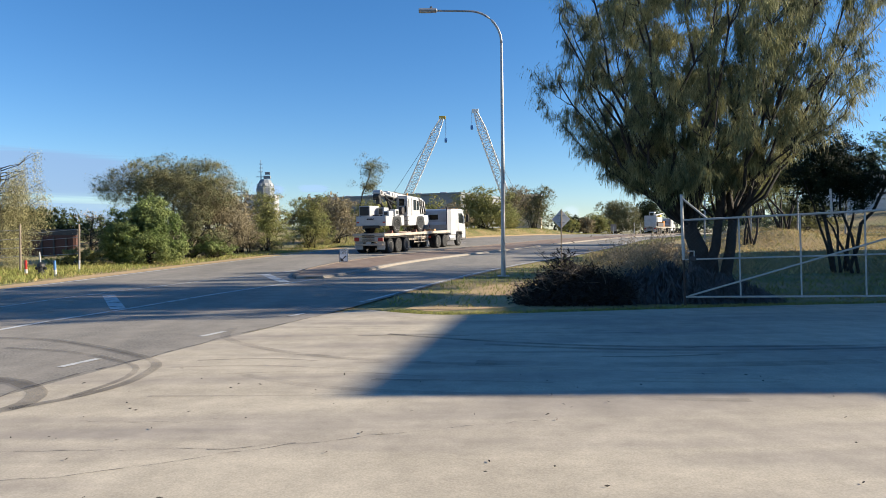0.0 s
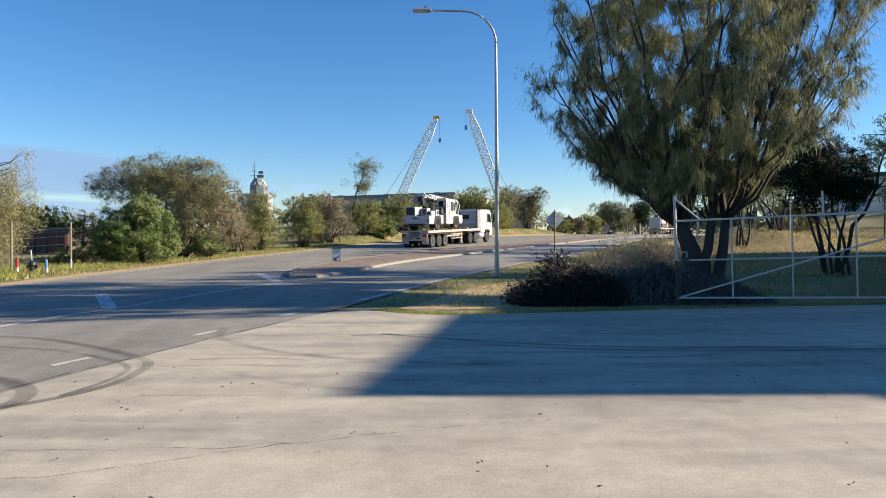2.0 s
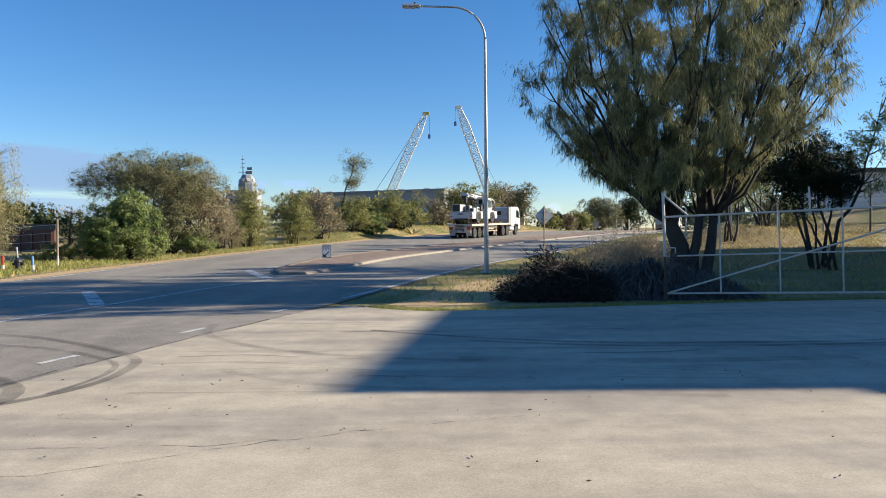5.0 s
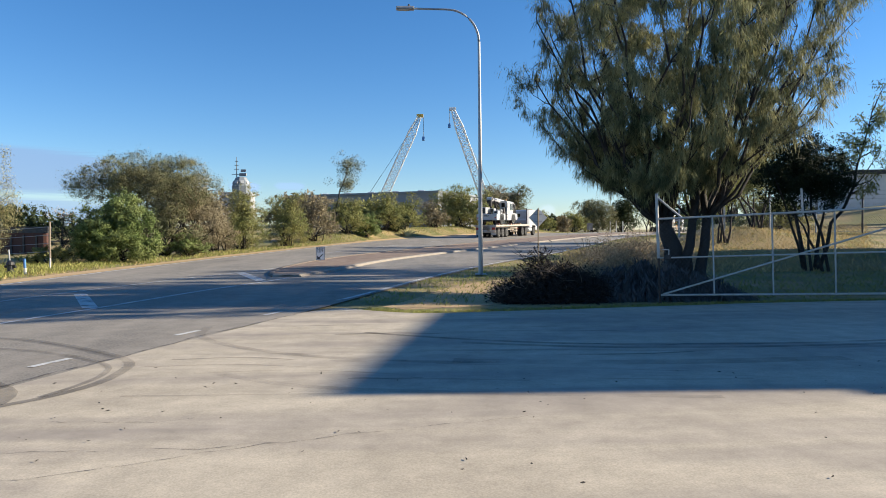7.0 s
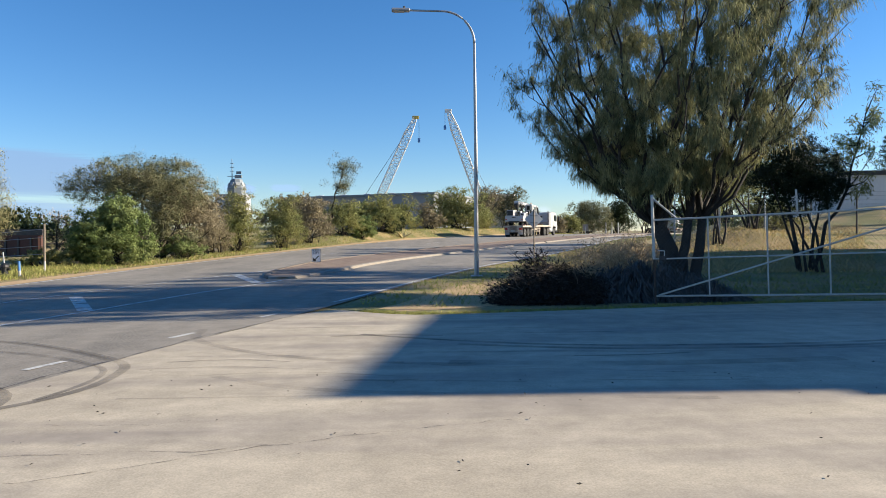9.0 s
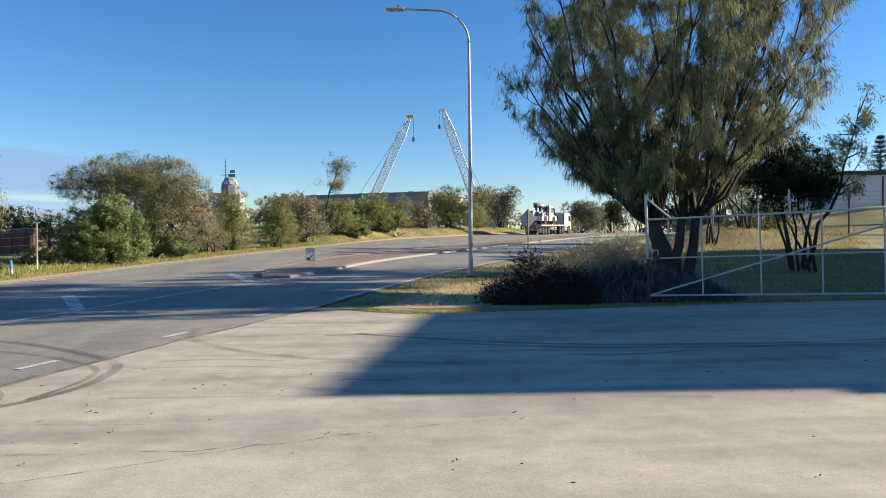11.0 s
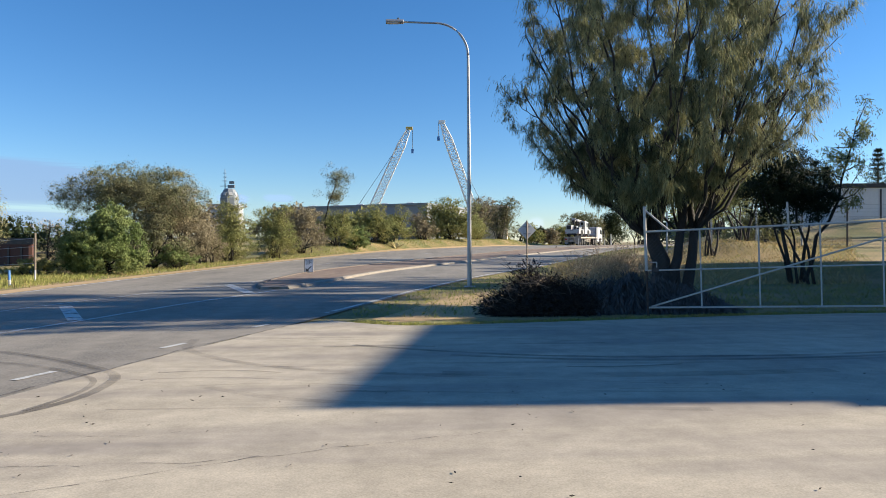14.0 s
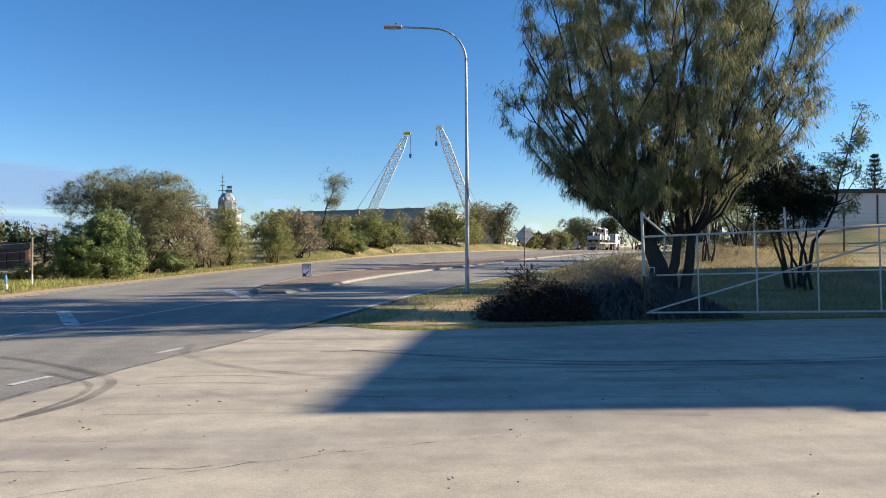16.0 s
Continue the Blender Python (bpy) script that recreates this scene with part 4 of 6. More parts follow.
def bush(name, x, y, w, d, h, leaf, material, clumps, per, label, category, seed, foot=0.0, stems=14, lobes=11, leafw=0.5, tight=0.1, lean=(0, 0), up=0.2, group="", bark=None):
    """A bush or small tree: forked stems under a crown of leaf clumps with gaps; foot is the bare share of its height."""
    rng = np.random.default_rng(seed)
    th = empty(name, x, y, zat(x, y) - 0.03)
    tagged(th, label, category, group)
    half = np.array([w / 2, d / 2, h * (1 - foot) / 2])
    mid = np.array([lean[0], lean[1], h * foot + half[2]])
    ang = rng.uniform(0, 6.283, lobes)
    rad = 0.6 * np.sqrt(rng.uniform(0.02, 1, lobes))
    lc = np.stack([rad * np.cos(ang), rad * np.sin(ang), rng.uniform(-0.7, 0.55, lobes) * (1 - 0.45 * rad)], 1)
    lr = rng.uniform(0.32, 0.55, lobes)
    pick = rng.integers(0, lobes, clumps)
    dirs = unit(rng.normal(size=(clumps, 3)) + np.array([0, 0, 0.25]))
    cc = lc[pick] + dirs * lr[pick][:, None] * rng.uniform(0.72, 1.0, (clumps, 1))
    if foot < 0.02:
        k = int(clumps / 2.6)
        turn = rng.uniform(0, 6.283, k)
        reach = rng.uniform(0.4, 1.0, k)
        cc[:k] = np.stack([reach * np.cos(turn), reach * np.sin(turn), rng.uniform(-1.0, -0.35, k)], 1)
    lo, hi = np.percentile(cc, 1, axis=0), np.percentile(cc, 99, axis=0)
    cc = (cc - (lo + hi) / 2) / ((hi - lo) / 2) * 0.93
    far = np.linalg.norm(cc, axis=1, keepdims=True)
    cc = cc / np.maximum(1.0, far / 1.04) if foot >= 0.02 else cc / np.maximum(1.0, far / 1.12)
    if foot < 0.02:
        cc[:, 2] = np.where(cc[:, 2] < -0.3, cc[:, 2] * 1.16, cc[:, 2])
    size = tight * (w + d + 2 * h * (1 - foot)) / 4
    cc = cc * (half - size * np.array([1.0, 1.0, 0.7])) + mid
    spread = rng.uniform(0.5, 1.05, (clumps, 1, 1)) * size
    ball = unit(rng.normal(size=(clumps, per, 3))) * rng.uniform(0.02, 1.0, (clumps, per, 1)) ** 1.05 * 0.85
    pts = cc[:, None, :] + ball * spread * np.array([1.35, 1.35, 1.0])
    out = unit(pts - (mid - np.array([0, 0, half[2] * 0.6]))) * 0.5 + rng.normal(size=pts.shape) * 0.8 + np.array([0, 0, up])
    face = unit(pts - cc[:, None, :]) * 0.6 + unit(pts - mid) * 0.5 + rng.normal(size=pts.shape) * 0.4
    pts, out, face = pts.reshape(-1, 3), out.reshape(-1, 3), face.reshape(-1, 3)
    keep = pts[:, 2] > 0.03
    crown = leaf_quads(pts[keep], out[keep], leaf, leaf * leafw * 0.5, rng, face[keep])
    k = clumps * 6
    inner = cc[rng.integers(0, clumps, k)] - mid
    inner = inner * rng.uniform(0.35, 0.86, (k, 1)) + mid + rng.normal(size=(k, 3)) * size * 0.4
    inner = inner[inner[:, 2] > 0.2]
    fill = leaf_quads(inner, rng.normal(size=inner.shape), leaf * 2.4, leaf * 0.7, rng)
    quads("crown", np.concatenate([crown, fill]), material, th)
    lines = []
    base_r = 0.02 + 0.014 * h
    for k in range(stems):
        tip = cc[rng.integers(0, clumps)]
        a = np.array([rng.normal() * 0.05 * w, rng.normal() * 0.05 * w, 0.0])
        lines.append(curve_line(a, tip, base_r * rng.uniform(0.5, 1.0), base_r * 0.15, h * 0.06, rng))
    tubes("trunk", lines, bark or M_BARK, th, seg=5)
    return th


def sheoak(x, y, seed, crown, trunks, limbs, tufts, strands, label, material, strand_len=0.26, mains=0, wide=1.0, deep=1.0):
    """A she-oak: leaning trunks, long rising limbs and hanging needle sprays. crown: (z, centre x, centre y, radius) at heights."""
    rng = np.random.default_rng(seed)
    th = empty("she_oak_tree", x, y, zat(x, y) - 0.05)
    tagged(th, label, "tree")
    zs = [c[0] for c in crown]
    ring = lambda z: [float(np.interp(z, zs, [c[i] for c in crown])) for i in (1, 2, 3)]
    lines, tips = [], []
    skeleton = []
    for (tx, ty, tz, r, bx, by) in trunks:
        ln = curve_line((bx, by, 0), (tx, ty, tz), r, r * 0.14, -0.05 * tz, rng, 7, 0.025)
        lines.append(ln)
        skeleton += [(np.array(p), rr) for p, rr in ln[3:]]
    forks = [q for ln in lines for q in ln[3:6]]
    for k in range(mains):
        z = zs[0] + (zs[-1] - zs[0]) * (0.08 + 0.77 * ((k * 0.618) % 1.0))
        cx, cy, r = ring(z)
        a = 2 * math.pi * k / mains + rng.uniform(-0.2, 0.2)
        tip = np.array([cx + 0.86 * r * math.cos(a), cy + 0.86 * r * math.sin(a), z])
        low = [q for q in forks if q[0][2] < z - 0.4] or forks
        p, r0 = min(low, key=lambda q: math.hypot(q[0][0] - tip[0], q[0][1] - tip[1]) + 0.9 * q[0][2])
        ln = curve_line(p, tip, min(0.062, r0 * 0.6), 0.016, -0.07 * np.linalg.norm(tip - np.array(p)), rng, 8, 0.03)
        lines.append(ln)
        skeleton += [(np.array(q), qr) for q, qr in ln[2:]]
    for k in range(limbs):
        z = zs[0] + (zs[-1] - zs[0]) * rng.uniform(0.0, 1.0) ** 1.2
        cx, cy, r = ring(z)
        a = rng.uniform(0, 2 * math.pi)
        rr = r * math.sqrt(rng.uniform(0.03, 1.0)) * rng.uniform(0.85, 1.08)
        tip = np.array([cx + rr * math.cos(a), cy + deep * rr * math.sin(a), z])
        cost = [np.linalg.norm(tip - p) + 3.0 * max(0.0, p[2] - z + 0.25 + 0.6 * math.hypot(tip[0] - p[0], tip[1] - p[1])) for p, _ in skeleton]
        p, r0 = skeleton[int(np.argmin(cost))]
        L = np.linalg.norm(tip - p)
        r0 = min(r0 * 0.7, 0.014 + 0.02 * L)
        ln = curve_line(p, tip, r0, 0.008, -0.08 * L, rng, 6, 0.05)
        lines.append(ln)
        if L > 1.5:
            skeleton += [(np.array(q), qr) for q, qr in ln[2:5]]
        tips.append(ln)
    tubes("trunk", lines, M_BARK, th, "dark furrowed trunks and rising limbs", seg=5)
    cs, os_ = [], []
    for ln in tips:
        pts = np.array([p for p, _ in ln])
        axis_dir = unit(pts[-1] - pts[0])
        node = np.sort(rng.uniform(0.3, 1.0, 7) ** 0.7)
        t = np.clip(np.concatenate([node[rng.integers(0, 7, tufts - 1)] + rng.normal(size=tufts - 1) * 0.022, [1.0]]), 0.0, 1.0) * (len(pts) - 1)
        i = np.minimum(t.astype(int), len(pts) - 2)
        c = pts[i] + (pts[i + 1] - pts[i]) * (t - i)[:, None]
        twig = unit(axis_dir * 0.6 + rng.normal(size=(tufts, 3)) * 0.6 + np.array([0, 0, -0.1]))
        cs.append(c + twig * rng.uniform(0.02, 0.26, (tufts, 1)))
        os_.append(twig)
    c, o = np.concatenate(cs), np.concatenate(os_)
    big = rng.uniform(0.6, 1.25, (len(c), 1))
    n = len(c) * strands
    along = rng.uniform(-0.35, 0.25, (n, 1))
    droop = np.repeat(rng.uniform(0.15, 0.7, (len(c), 1)), strands, 0)
    o, big = np.repeat(o, strands, 0), np.repeat(big, strands, 0)
    c = np.repeat(c, strands, 0) + o * along * 0.8 * big + rng.normal(size=(n, 3)) * 0.035 * big
    o = unit(o * 0.9 + rng.normal(size=c.shape) * 0.35)
    L = strand_len * rng.uniform(0.6, 1.2, (n, 1)) * big
    p2 = c + (o * droop + np.array([0, 0, -1.0]) * (1.05 - 0.6 * droop)) * L
    out = c * np.array([1, 1, 0]) + np.array([0, 0, 1.0])
    w = unit(np.cross(p2 - c, unit(out) + rng.normal(size=c.shape) * 0.45)) * rng.uniform(0.007, 0.015, (n, 1)) * wide
    quads("crown", np.stack([c - w * 0.5, c + w * 0.5, p2 + w, p2 - w * 0.6], 1), material, th, "hanging olive-green needle sprays")
    return th


# the big she-oak behind the gate
TREE, TK = (7.3, 18.0), 18.0 / 21.0
sheoak(*TREE, 11,
       [tuple(v * TK for v in ring) for ring in (
           (3.6, -1.4, 0.4, 1.7), (4.0, -0.9, 0.7, 2.4), (4.5, -0.7, 1.0, 3.1), (5.3, -0.45, 1.0, 4.0), (6.3, -0.5, 1.0, 5.0), (7.3, -0.25, 1.0, 5.3), (9.0, -0.35, 1.0, 5.2), (10.5, -0.2, 1.0, 4.5), (12.0, -0.3, 1.0, 2.3), (12.9, -0.2, 1.0, 0.9))],
       [tuple(v * TK for v in stem) for stem in (
           (-1.0, 0.3, 5.6, 0.38, -0.74, 0), (0.3, -0.3, 6.4, 0.2, -0.66, 0.05), (0.45, 0.3, 6.0, 0.21, -0.06, 0.0), (0.2, 1.2, 5.8, 0.12, -0.22, 0.45))],
       740, 34, 14, "large spreading she-oak with drooping olive needles and dark trunks", M_NEEDLE, 0.165, 44, 0.68, 1.22)
# unseen she-oaks off to the right, added to streak the road with shade
for sx, sy, hh, sd, lo in ((42.0, 50.0, 17.5, 14, 0.50), (47.0, 33.2, 21.0, 13, 0.72), (52.0, 52.5, 21.0, 19, 0.6), (48.0, 57.0, 18.4, 15, 0.50), (40.4, 29.0, 19.0, 16, 0.7), (46.0, 21.3, 24.5, 17, 0.83), (46.5, 26.2, 23.5, 18, 0.8)):
    sheoak(sx, sy, sd, [(hh * lo, 0, 0, 2.4), (hh * (lo * 0.65 + 0.35), 0, 0, 3.7), (hh * (lo * 0.3 + 0.7), 0, 0, 3.2), (hh, 0, 0, 1.2)], [(-0.7, 0.2, hh * (lo + 0.1), 0.24, 0, 0), (0.7, -0.2, hh * (lo + 0.13), 0.24, 0.1, 0.1)],
           34, 16, 11, "unseen tall she-oak added to shade the road", M_NEEDLE, 0.5, 8, 5.0)

B = [
    # name, x, y, w, d, h, leaf, material, clumps, leaves each, label, category, foot
    ("tree", -17.5, 45.0, 10.9, 6.5, 6.85, 0.15, M_LEAF_GREY, 330, 50, "broad olive-brown coastal tree with a spreading crown", "tree", 0.30),
    ("tree", -15.2, 46.5, 6.6, 4.5, 5.4, 0.15, M_LEAF_BROWN, 150, 50, "grey-brown scrubby tree beside the broad tree", "tree", 0.02),
    ("bush", -16.0, 37.2, 4.5, 3.6, 3.7, 0.22, M_LEAF_GREEN, 190, 55, "fresh green feathery bush at the road verge", "bush", 0.0),
    ("bush", -14.4, 43.5, 3.0, 2.0, 1.5, 0.14, M_LEAF_GREEN, 60, 50, "low bright green shrub under the trees", "bush", 0.0),
    ("bush", -15.9, 43.6, 5.2, 2.6, 3.9, 0.15, M_LEAF_GREY, 120, 55, "dense olive-brown scrub under the broad tree", "bush", 0.0),
    ("bush", -18.6, 41.0, 3.0, 2.5, 2.4, 0.14, M_LEAF_DARK, 70, 50, "dark shrub in the shade of the trees", "bush", 0.0),
    ("bush", -13.3, 52.5, 4.0, 3.6, 4.7, 0.14, M_LEAF_OLIVE, 150, 50, "olive bush with yellowish tips", "bush", 0.0),
    ("bush", -14.6, 50.0, 3.4, 2.6, 3.2, 0.14, M_LEAF_BROWN, 90, 45, "brownish scrub between the bushes", "bush", 0.0),
    ("bush", -11.0, 57.5, 4.2, 3.4, 4.4, 0.14, M_LEAF_OLIVE, 150, 50, "yellow-green rounded bush on the verge", "bush", 0.0),
    ("bush", -9.6, 62.5, 4.8, 3.6, 4.7, 0.15, M_LEAF_BROWN, 150, 40, "grey-brown twiggy scrub bush", "bush", 0.0),
    ("bush", -7.2, 68.0, 4.6, 3.6, 4.3, 0.15, M_LEAF_OLIVE, 130, 45, "olive green roadside bush", "bush", 0.0),
    ("bush", -5.4, 69.5, 3.2, 2.6, 3.0, 0.17, M_LEAF_GREEN, 90, 50, "bright green bush on the grassy bank", "bush", 0.0),
    ("bush", -3.4, 75.5, 4.6, 3.6, 4.9, 0.16, M_LEAF_OLIVE, 130, 45, "tall olive roadside bush", "bush", 0.0),
    ("bush", -1.9, 76.8, 3.0, 2.6, 3.0, 0.16, M_LEAF_DARK, 70, 45, "dark green shrub on the bank", "bush", 0.0),
    ("bush", -0.2, 82.0, 5.2, 4.0, 4.9, 0.17, M_LEAF_OLIVE, 130, 45, "pale olive bush beside the uphill lane", "bush", 0.0),
    ("bush", 3.6, 88.5, 4.2, 3.4, 4.2, 0.17, M_LEAF_BROWN, 90, 40, "brown-green shrub on the bank", "bush", 0.0),
    ("tree", 7.4, 95.5, 11.6, 6.5, 6.6, 0.2, M_LEAF_OLIVE, 320, 62, "large rounded olive tree beside the road", "tree", 0.0),
    ("tree", 10.6, 107.0, 7.5, 6.0, 7.6, 0.2, M_LEAF_BROWN, 110, 36, "thin brownish tree with pale gaps", "tree", 0.05),
    ("tree", 14.2, 109.0, 8.2, 5.0, 7.6, 0.2, M_LEAF_GREY, 170, 42, "olive tree at the end of the row", "tree", 0.0),
    ("bush", 10.4, 101.5, 5.5, 4.0, 3.6, 0.2, M_LEAF_OLIVE, 100, 45, "olive scrub on the grassy bank", "bush", 0.0),
    ("bush", 25.5, 141.0, 5.5, 4.0, 4.6, 0.25, M_LEAF_OLIVE, 90, 40, "thin olive shrub at the bend", "bush", 0.0),
    ("bush", 29.5, 143.0, 4.5, 4.0, 3.6, 0.25, M_LEAF_BROWN, 80, 40, "brownish shrub at the bend", "bush", 0.0),
    ("tree", 37.2, 151.0, 14.5, 8.0, 7.4, 0.26, M_LEAF_GREY, 320, 60, "broad grey-green tree beyond the bend", "tree", 0.0),
    ("tree", 45.5, 156.0, 12.0, 8.0, 8.6, 0.3, M_LEAF_DARK, 190, 45, "dark green tree beyond the bend", "tree", 0.0),
    ("bush", 32.5, 146.0, 8.0, 5.0, 4.6, 0.25, M_LEAF_OLIVE, 100, 40, "olive scrub under the trees at the bend", "bush", 0.0),
    ("tree", 58.0, 172.0, 12.0, 8.0, 9.5, 0.32, M_LEAF_OLIVE, 170, 45, "olive tree beyond the bend", "tree", 0.1),
    ("bush", -20.4, 43.0, 3.2, 2.5, 1.3, 0.14, M_LEAF_DARK, 70, 45, "low dark shrubs in front of the shed", "bush", 0.0),
    ("bush", -18.9, 36.0, 3.2, 1.6, 1.0, 0.12, M_LEAF_OLIVE, 50, 45, "low olive scrub among the verge grass", "bush", 0.0),
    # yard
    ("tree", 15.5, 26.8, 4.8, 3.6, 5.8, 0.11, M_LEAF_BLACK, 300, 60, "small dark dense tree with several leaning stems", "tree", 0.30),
    ("tree", 20.3, 41.5, 4.8, 4.0, 4.6, 0.13, M_LEAF_OLIVE, 110, 40, "thin olive sapling clump on a heap of soil", "tree", 0.35),
    ("tree", 17.0, 38.5, 3.4, 3.0, 4.4, 0.13, M_LEAF_OLIVE, 80, 40, "thin young tree on the yard slope", "tree", 0.40),
    ("bush", 24.0, 47.0, 6.0, 3.0, 2.6, 0.15, M_LEAF_OLIVE, 110, 40, "pale green shrubs along the yard slope", "bush", 0.0),
    ("tree", 27.0, 60.0, 8.0, 5.0, 6.0, 0.2, M_LEAF_OLIVE, 150, 40, "olive tree behind the yard", "tree", 0.1),
]
for i, (nm, x, y, w, d, h, lf, mt, cl, per, lb, cat, foot) in enumerate(B):
    x = x - 1.8 * float(smooth01((y - 70) / 15) * smooth01((106 - y) / 8))      # a grassy bank lies between them and the road
    bush(nm, x, y, w * (1.18 if nm == "bush" and y < 100 else 1.0), d, h * 1.05 - (0.7 if 62 < y < 112 and x < 20 else 0.0), lf * (0.54 if y < 60 and x < 0 else 0.62 if y < 80 else 0.75), mt, int(cl * (1.8 if y > 60 else 2.0)), int(per * (1.9 if y < 60 and x < 0 else 1.5 if y < 80 else 0.8)), lb, cat, 100 + i, foot, 6 if foot >= 0.3 else 14, lean=(-0.75, 0) if mt is M_LEAF_BLACK else (0, 0))


# ---------------------------------------------------------------- grass, scrub, brushwood
def blades(name, label, category, region, n, h0, h1, material, seed, width=0.012, lean=0.5):
    """Loose grass blades over a region: a function of (rng, n) that gives x and y."""
    rng = np.random.default_rng(seed)
    x, y = region(rng, n)
    tuft = rng.normal(size=(n, 2)) * 0.05
    x, y = x + tuft[:, 0], y + tuft[:, 1]
    base = np.stack([x, y, land(x, y) - 0.04], 1)
    d = unit(np.stack([rng.normal(size=n) * lean, rng.normal(size=n) * lean, np.ones(n)], 1))
    h = rng.uniform(h0, h1, (n, 1))
    side = unit(np.cross(d, rng.normal(size=(n, 3)))) * width * rng.uniform(0.6, 1.3, (n, 1))
    q = np.stack([base - side, base + side, base + d * h + side * 0.25, base + d * h - side * 0.25], 1)
    return tagged(quads(name, q, material), label, category, kind="stuff")


def strip(line, w0, w1, clump=0.0):
    """Points beside a line, between two offsets to its left (+) or right (-)."""
    p = np.array(spline(line, 0.5))
    def region(rng, n):
        i = rng.integers(0, len(p) - 1, n)
        t = (p[i + 1] - p[i])
        u = unit(t)
        o = rng.uniform(w0, w1, n)
        q = p[i] + t * rng.uniform(0, 1, (n, 1)) + np.stack([-u[:, 1], u[:, 0]], 1) * o[:, None]
        return q[:, 0], q[:, 1]
    return region


def area(corners):
    """Points inside a four-cornered patch."""
    c = np.array(corners, float)
    def region(rng, n):
        u, v = rng.uniform(0, 1, (2, n, 1))
        q = (c[0] * (1 - u) + c[1] * u) * (1 - v) + (c[3] * (1 - u) + c[2] * u) * v
        return q[:, 0], q[:, 1]
    return region


def patchy(region, scale, cut, seed):
    """Keeps a region's points only in patches."""
    def inner(rng, n):
        x, y = region(rng, n * 2)
        f = np.sin(x * scale + seed) * np.cos(y * scale * 0.8 + seed * 2) + 0.6 * np.sin(x * scale * 2.3 - y * scale * 1.7 + seed)
        order = np.argsort(-(f + rng.normal(size=len(x)) * cut))[:n]
        return x[order], y[order]
    return inner


LEFT_LINE = [p for p in LEFT_EDGE if -5 < p[1] < 130]
RIGHT_LINE = [p for p in RIGHT_EDGE if 16 < p[1] < 100]
blades("grass", "green and straw grass along the far verge", "grass", strip(LEFT_LINE, 1.3, 4.8), 21000, 0.05, 0.2, M_GRASS, 1, 0.02)
blades("grass", "straw-coloured dry grass along the far verge", "grass", strip(LEFT_LINE, 1.2, 6.0), 6000, 0.05, 0.2, M_DRYGRASS, 2, 0.018)
blades("tall_grass", "rank green grass round the verge posts", "grass", area([(-26, 24), (-15.6, 24), (-15.4, 38), (-26, 38)]), 16000, 0.06, 0.28, M_GRASS, 3, 0.018, 0.75)
blades("grass", "short green grass on the corner verge", "grass", patchy(area([(-1.5, 14.9), (5.4, 15.6), (6.5, 32), (1.6, 29)]), 1.1, 0.4, 4), 5200, 0.015, 0.05, M_GRASS, 4, 0.008, 0.9)
blades("grass", "grass edge along the apron and gate", "grass", strip([(-1.3, 14.95), (-0.6, 14.4), (0.13, 14.12), (2.39, 14.5), (5.13, 15.05), (7.46, 15.55), (10.3, 15.88), (14, 16.15)], -0.08, 0.5), 6500, 0.02, 0.085, M_GRASS, 5, 0.012, 0.7)
blades("grass", "short grass along the edge line of the verge", "grass", strip(RIGHT_LINE, -3.2, -0.15), 9000, 0.04, 0.16, M_GRASS, 6, 0.015, 0.7)
blades("yard_grass", "yellowed grass on the yard slope", "grass", area([(10, 26.5), (18, 26.5), (34, 52), (13, 52)]), 22000, 0.05, 0.2, M_DRYGRASS, 7, 0.02, 0.7)
blades("yard_grass", "green grass in the yard behind the gate", "grass", area([(6, 16.8), (15, 17.0), (30, 46), (9, 40)]), 9000, 0.04, 0.16, M_GRASS, 8, 0.018, 0.7)
blades("straw_scrub", "tall pale dry grass beside the brushwood", "dry grass", area([(5.0, 23.5), (8.3, 23.0), (12.5, 35), (7.4, 35)]), 26000, 0.2, 0.85, M_DRYGRASS, 9, 0.013, 0.55)


def brushwood(name, x, y, w, d, h, seed, sticks, leaves, label, leaf_mat, leaf=0.1, rise=0.5):
    """A heap of cut branches: crossing sticks with withered leaves."""
    rng = np.random.default_rng(seed)
    th = empty(name, x, y, zat(x, y))
    tagged(th, label, "brushwood")
    top = lambda px, py: h * np.clip(1 - (px / (w / 2)) ** 2 * 0.8 - (py / (d / 2)) ** 2 * 0.8, 0.05, 1)
    lines, cs, us = [], [], []
    for k in range(sticks):
        px, py = rng.uniform(-0.5, 0.5) * w, rng.uniform(-0.5, 0.5) * d
        z = max(0.02, float(top(px, py)) * rng.uniform(0.05, 0.95))
        a = np.array([px, py, z])
        u = unit(np.array([rng.normal(), rng.normal(), rng.normal() * 0.3 + rise * rng.uniform(-0.2, 1)]))
        b = a + u * rng.uniform(0.3, 0.5 + h * 0.6)
        b[2] = max(b[2], 0.03)
        lines.append(curve_line(a, b, rng.uniform(0.005, 0.016), 0.003, rng.uniform(-0.1, 0.1), rng, 3))
        for q in rng.uniform(0.2, 1.05, leaves):
            cs.append(a + (b - a) * q + rng.normal(size=3) * 0.09)
            us.append(u + rng.normal(size=3) * 0.6)
    tagged(tubes("twig_tangle", lines, M_PALETWIG if leaf_mat is M_PALETWIG else M_TWIG, th, seg=4), kind="stuff")
    cs, us = np.array(cs), np.array(us)
    cs[:, 2] = np.maximum(cs[:, 2], 0.01)
    tagged(quads("withered_foliage", leaf_quads(cs, us, leaf, leaf * 0.12, rng), leaf_mat, th), kind="stuff")
    return th


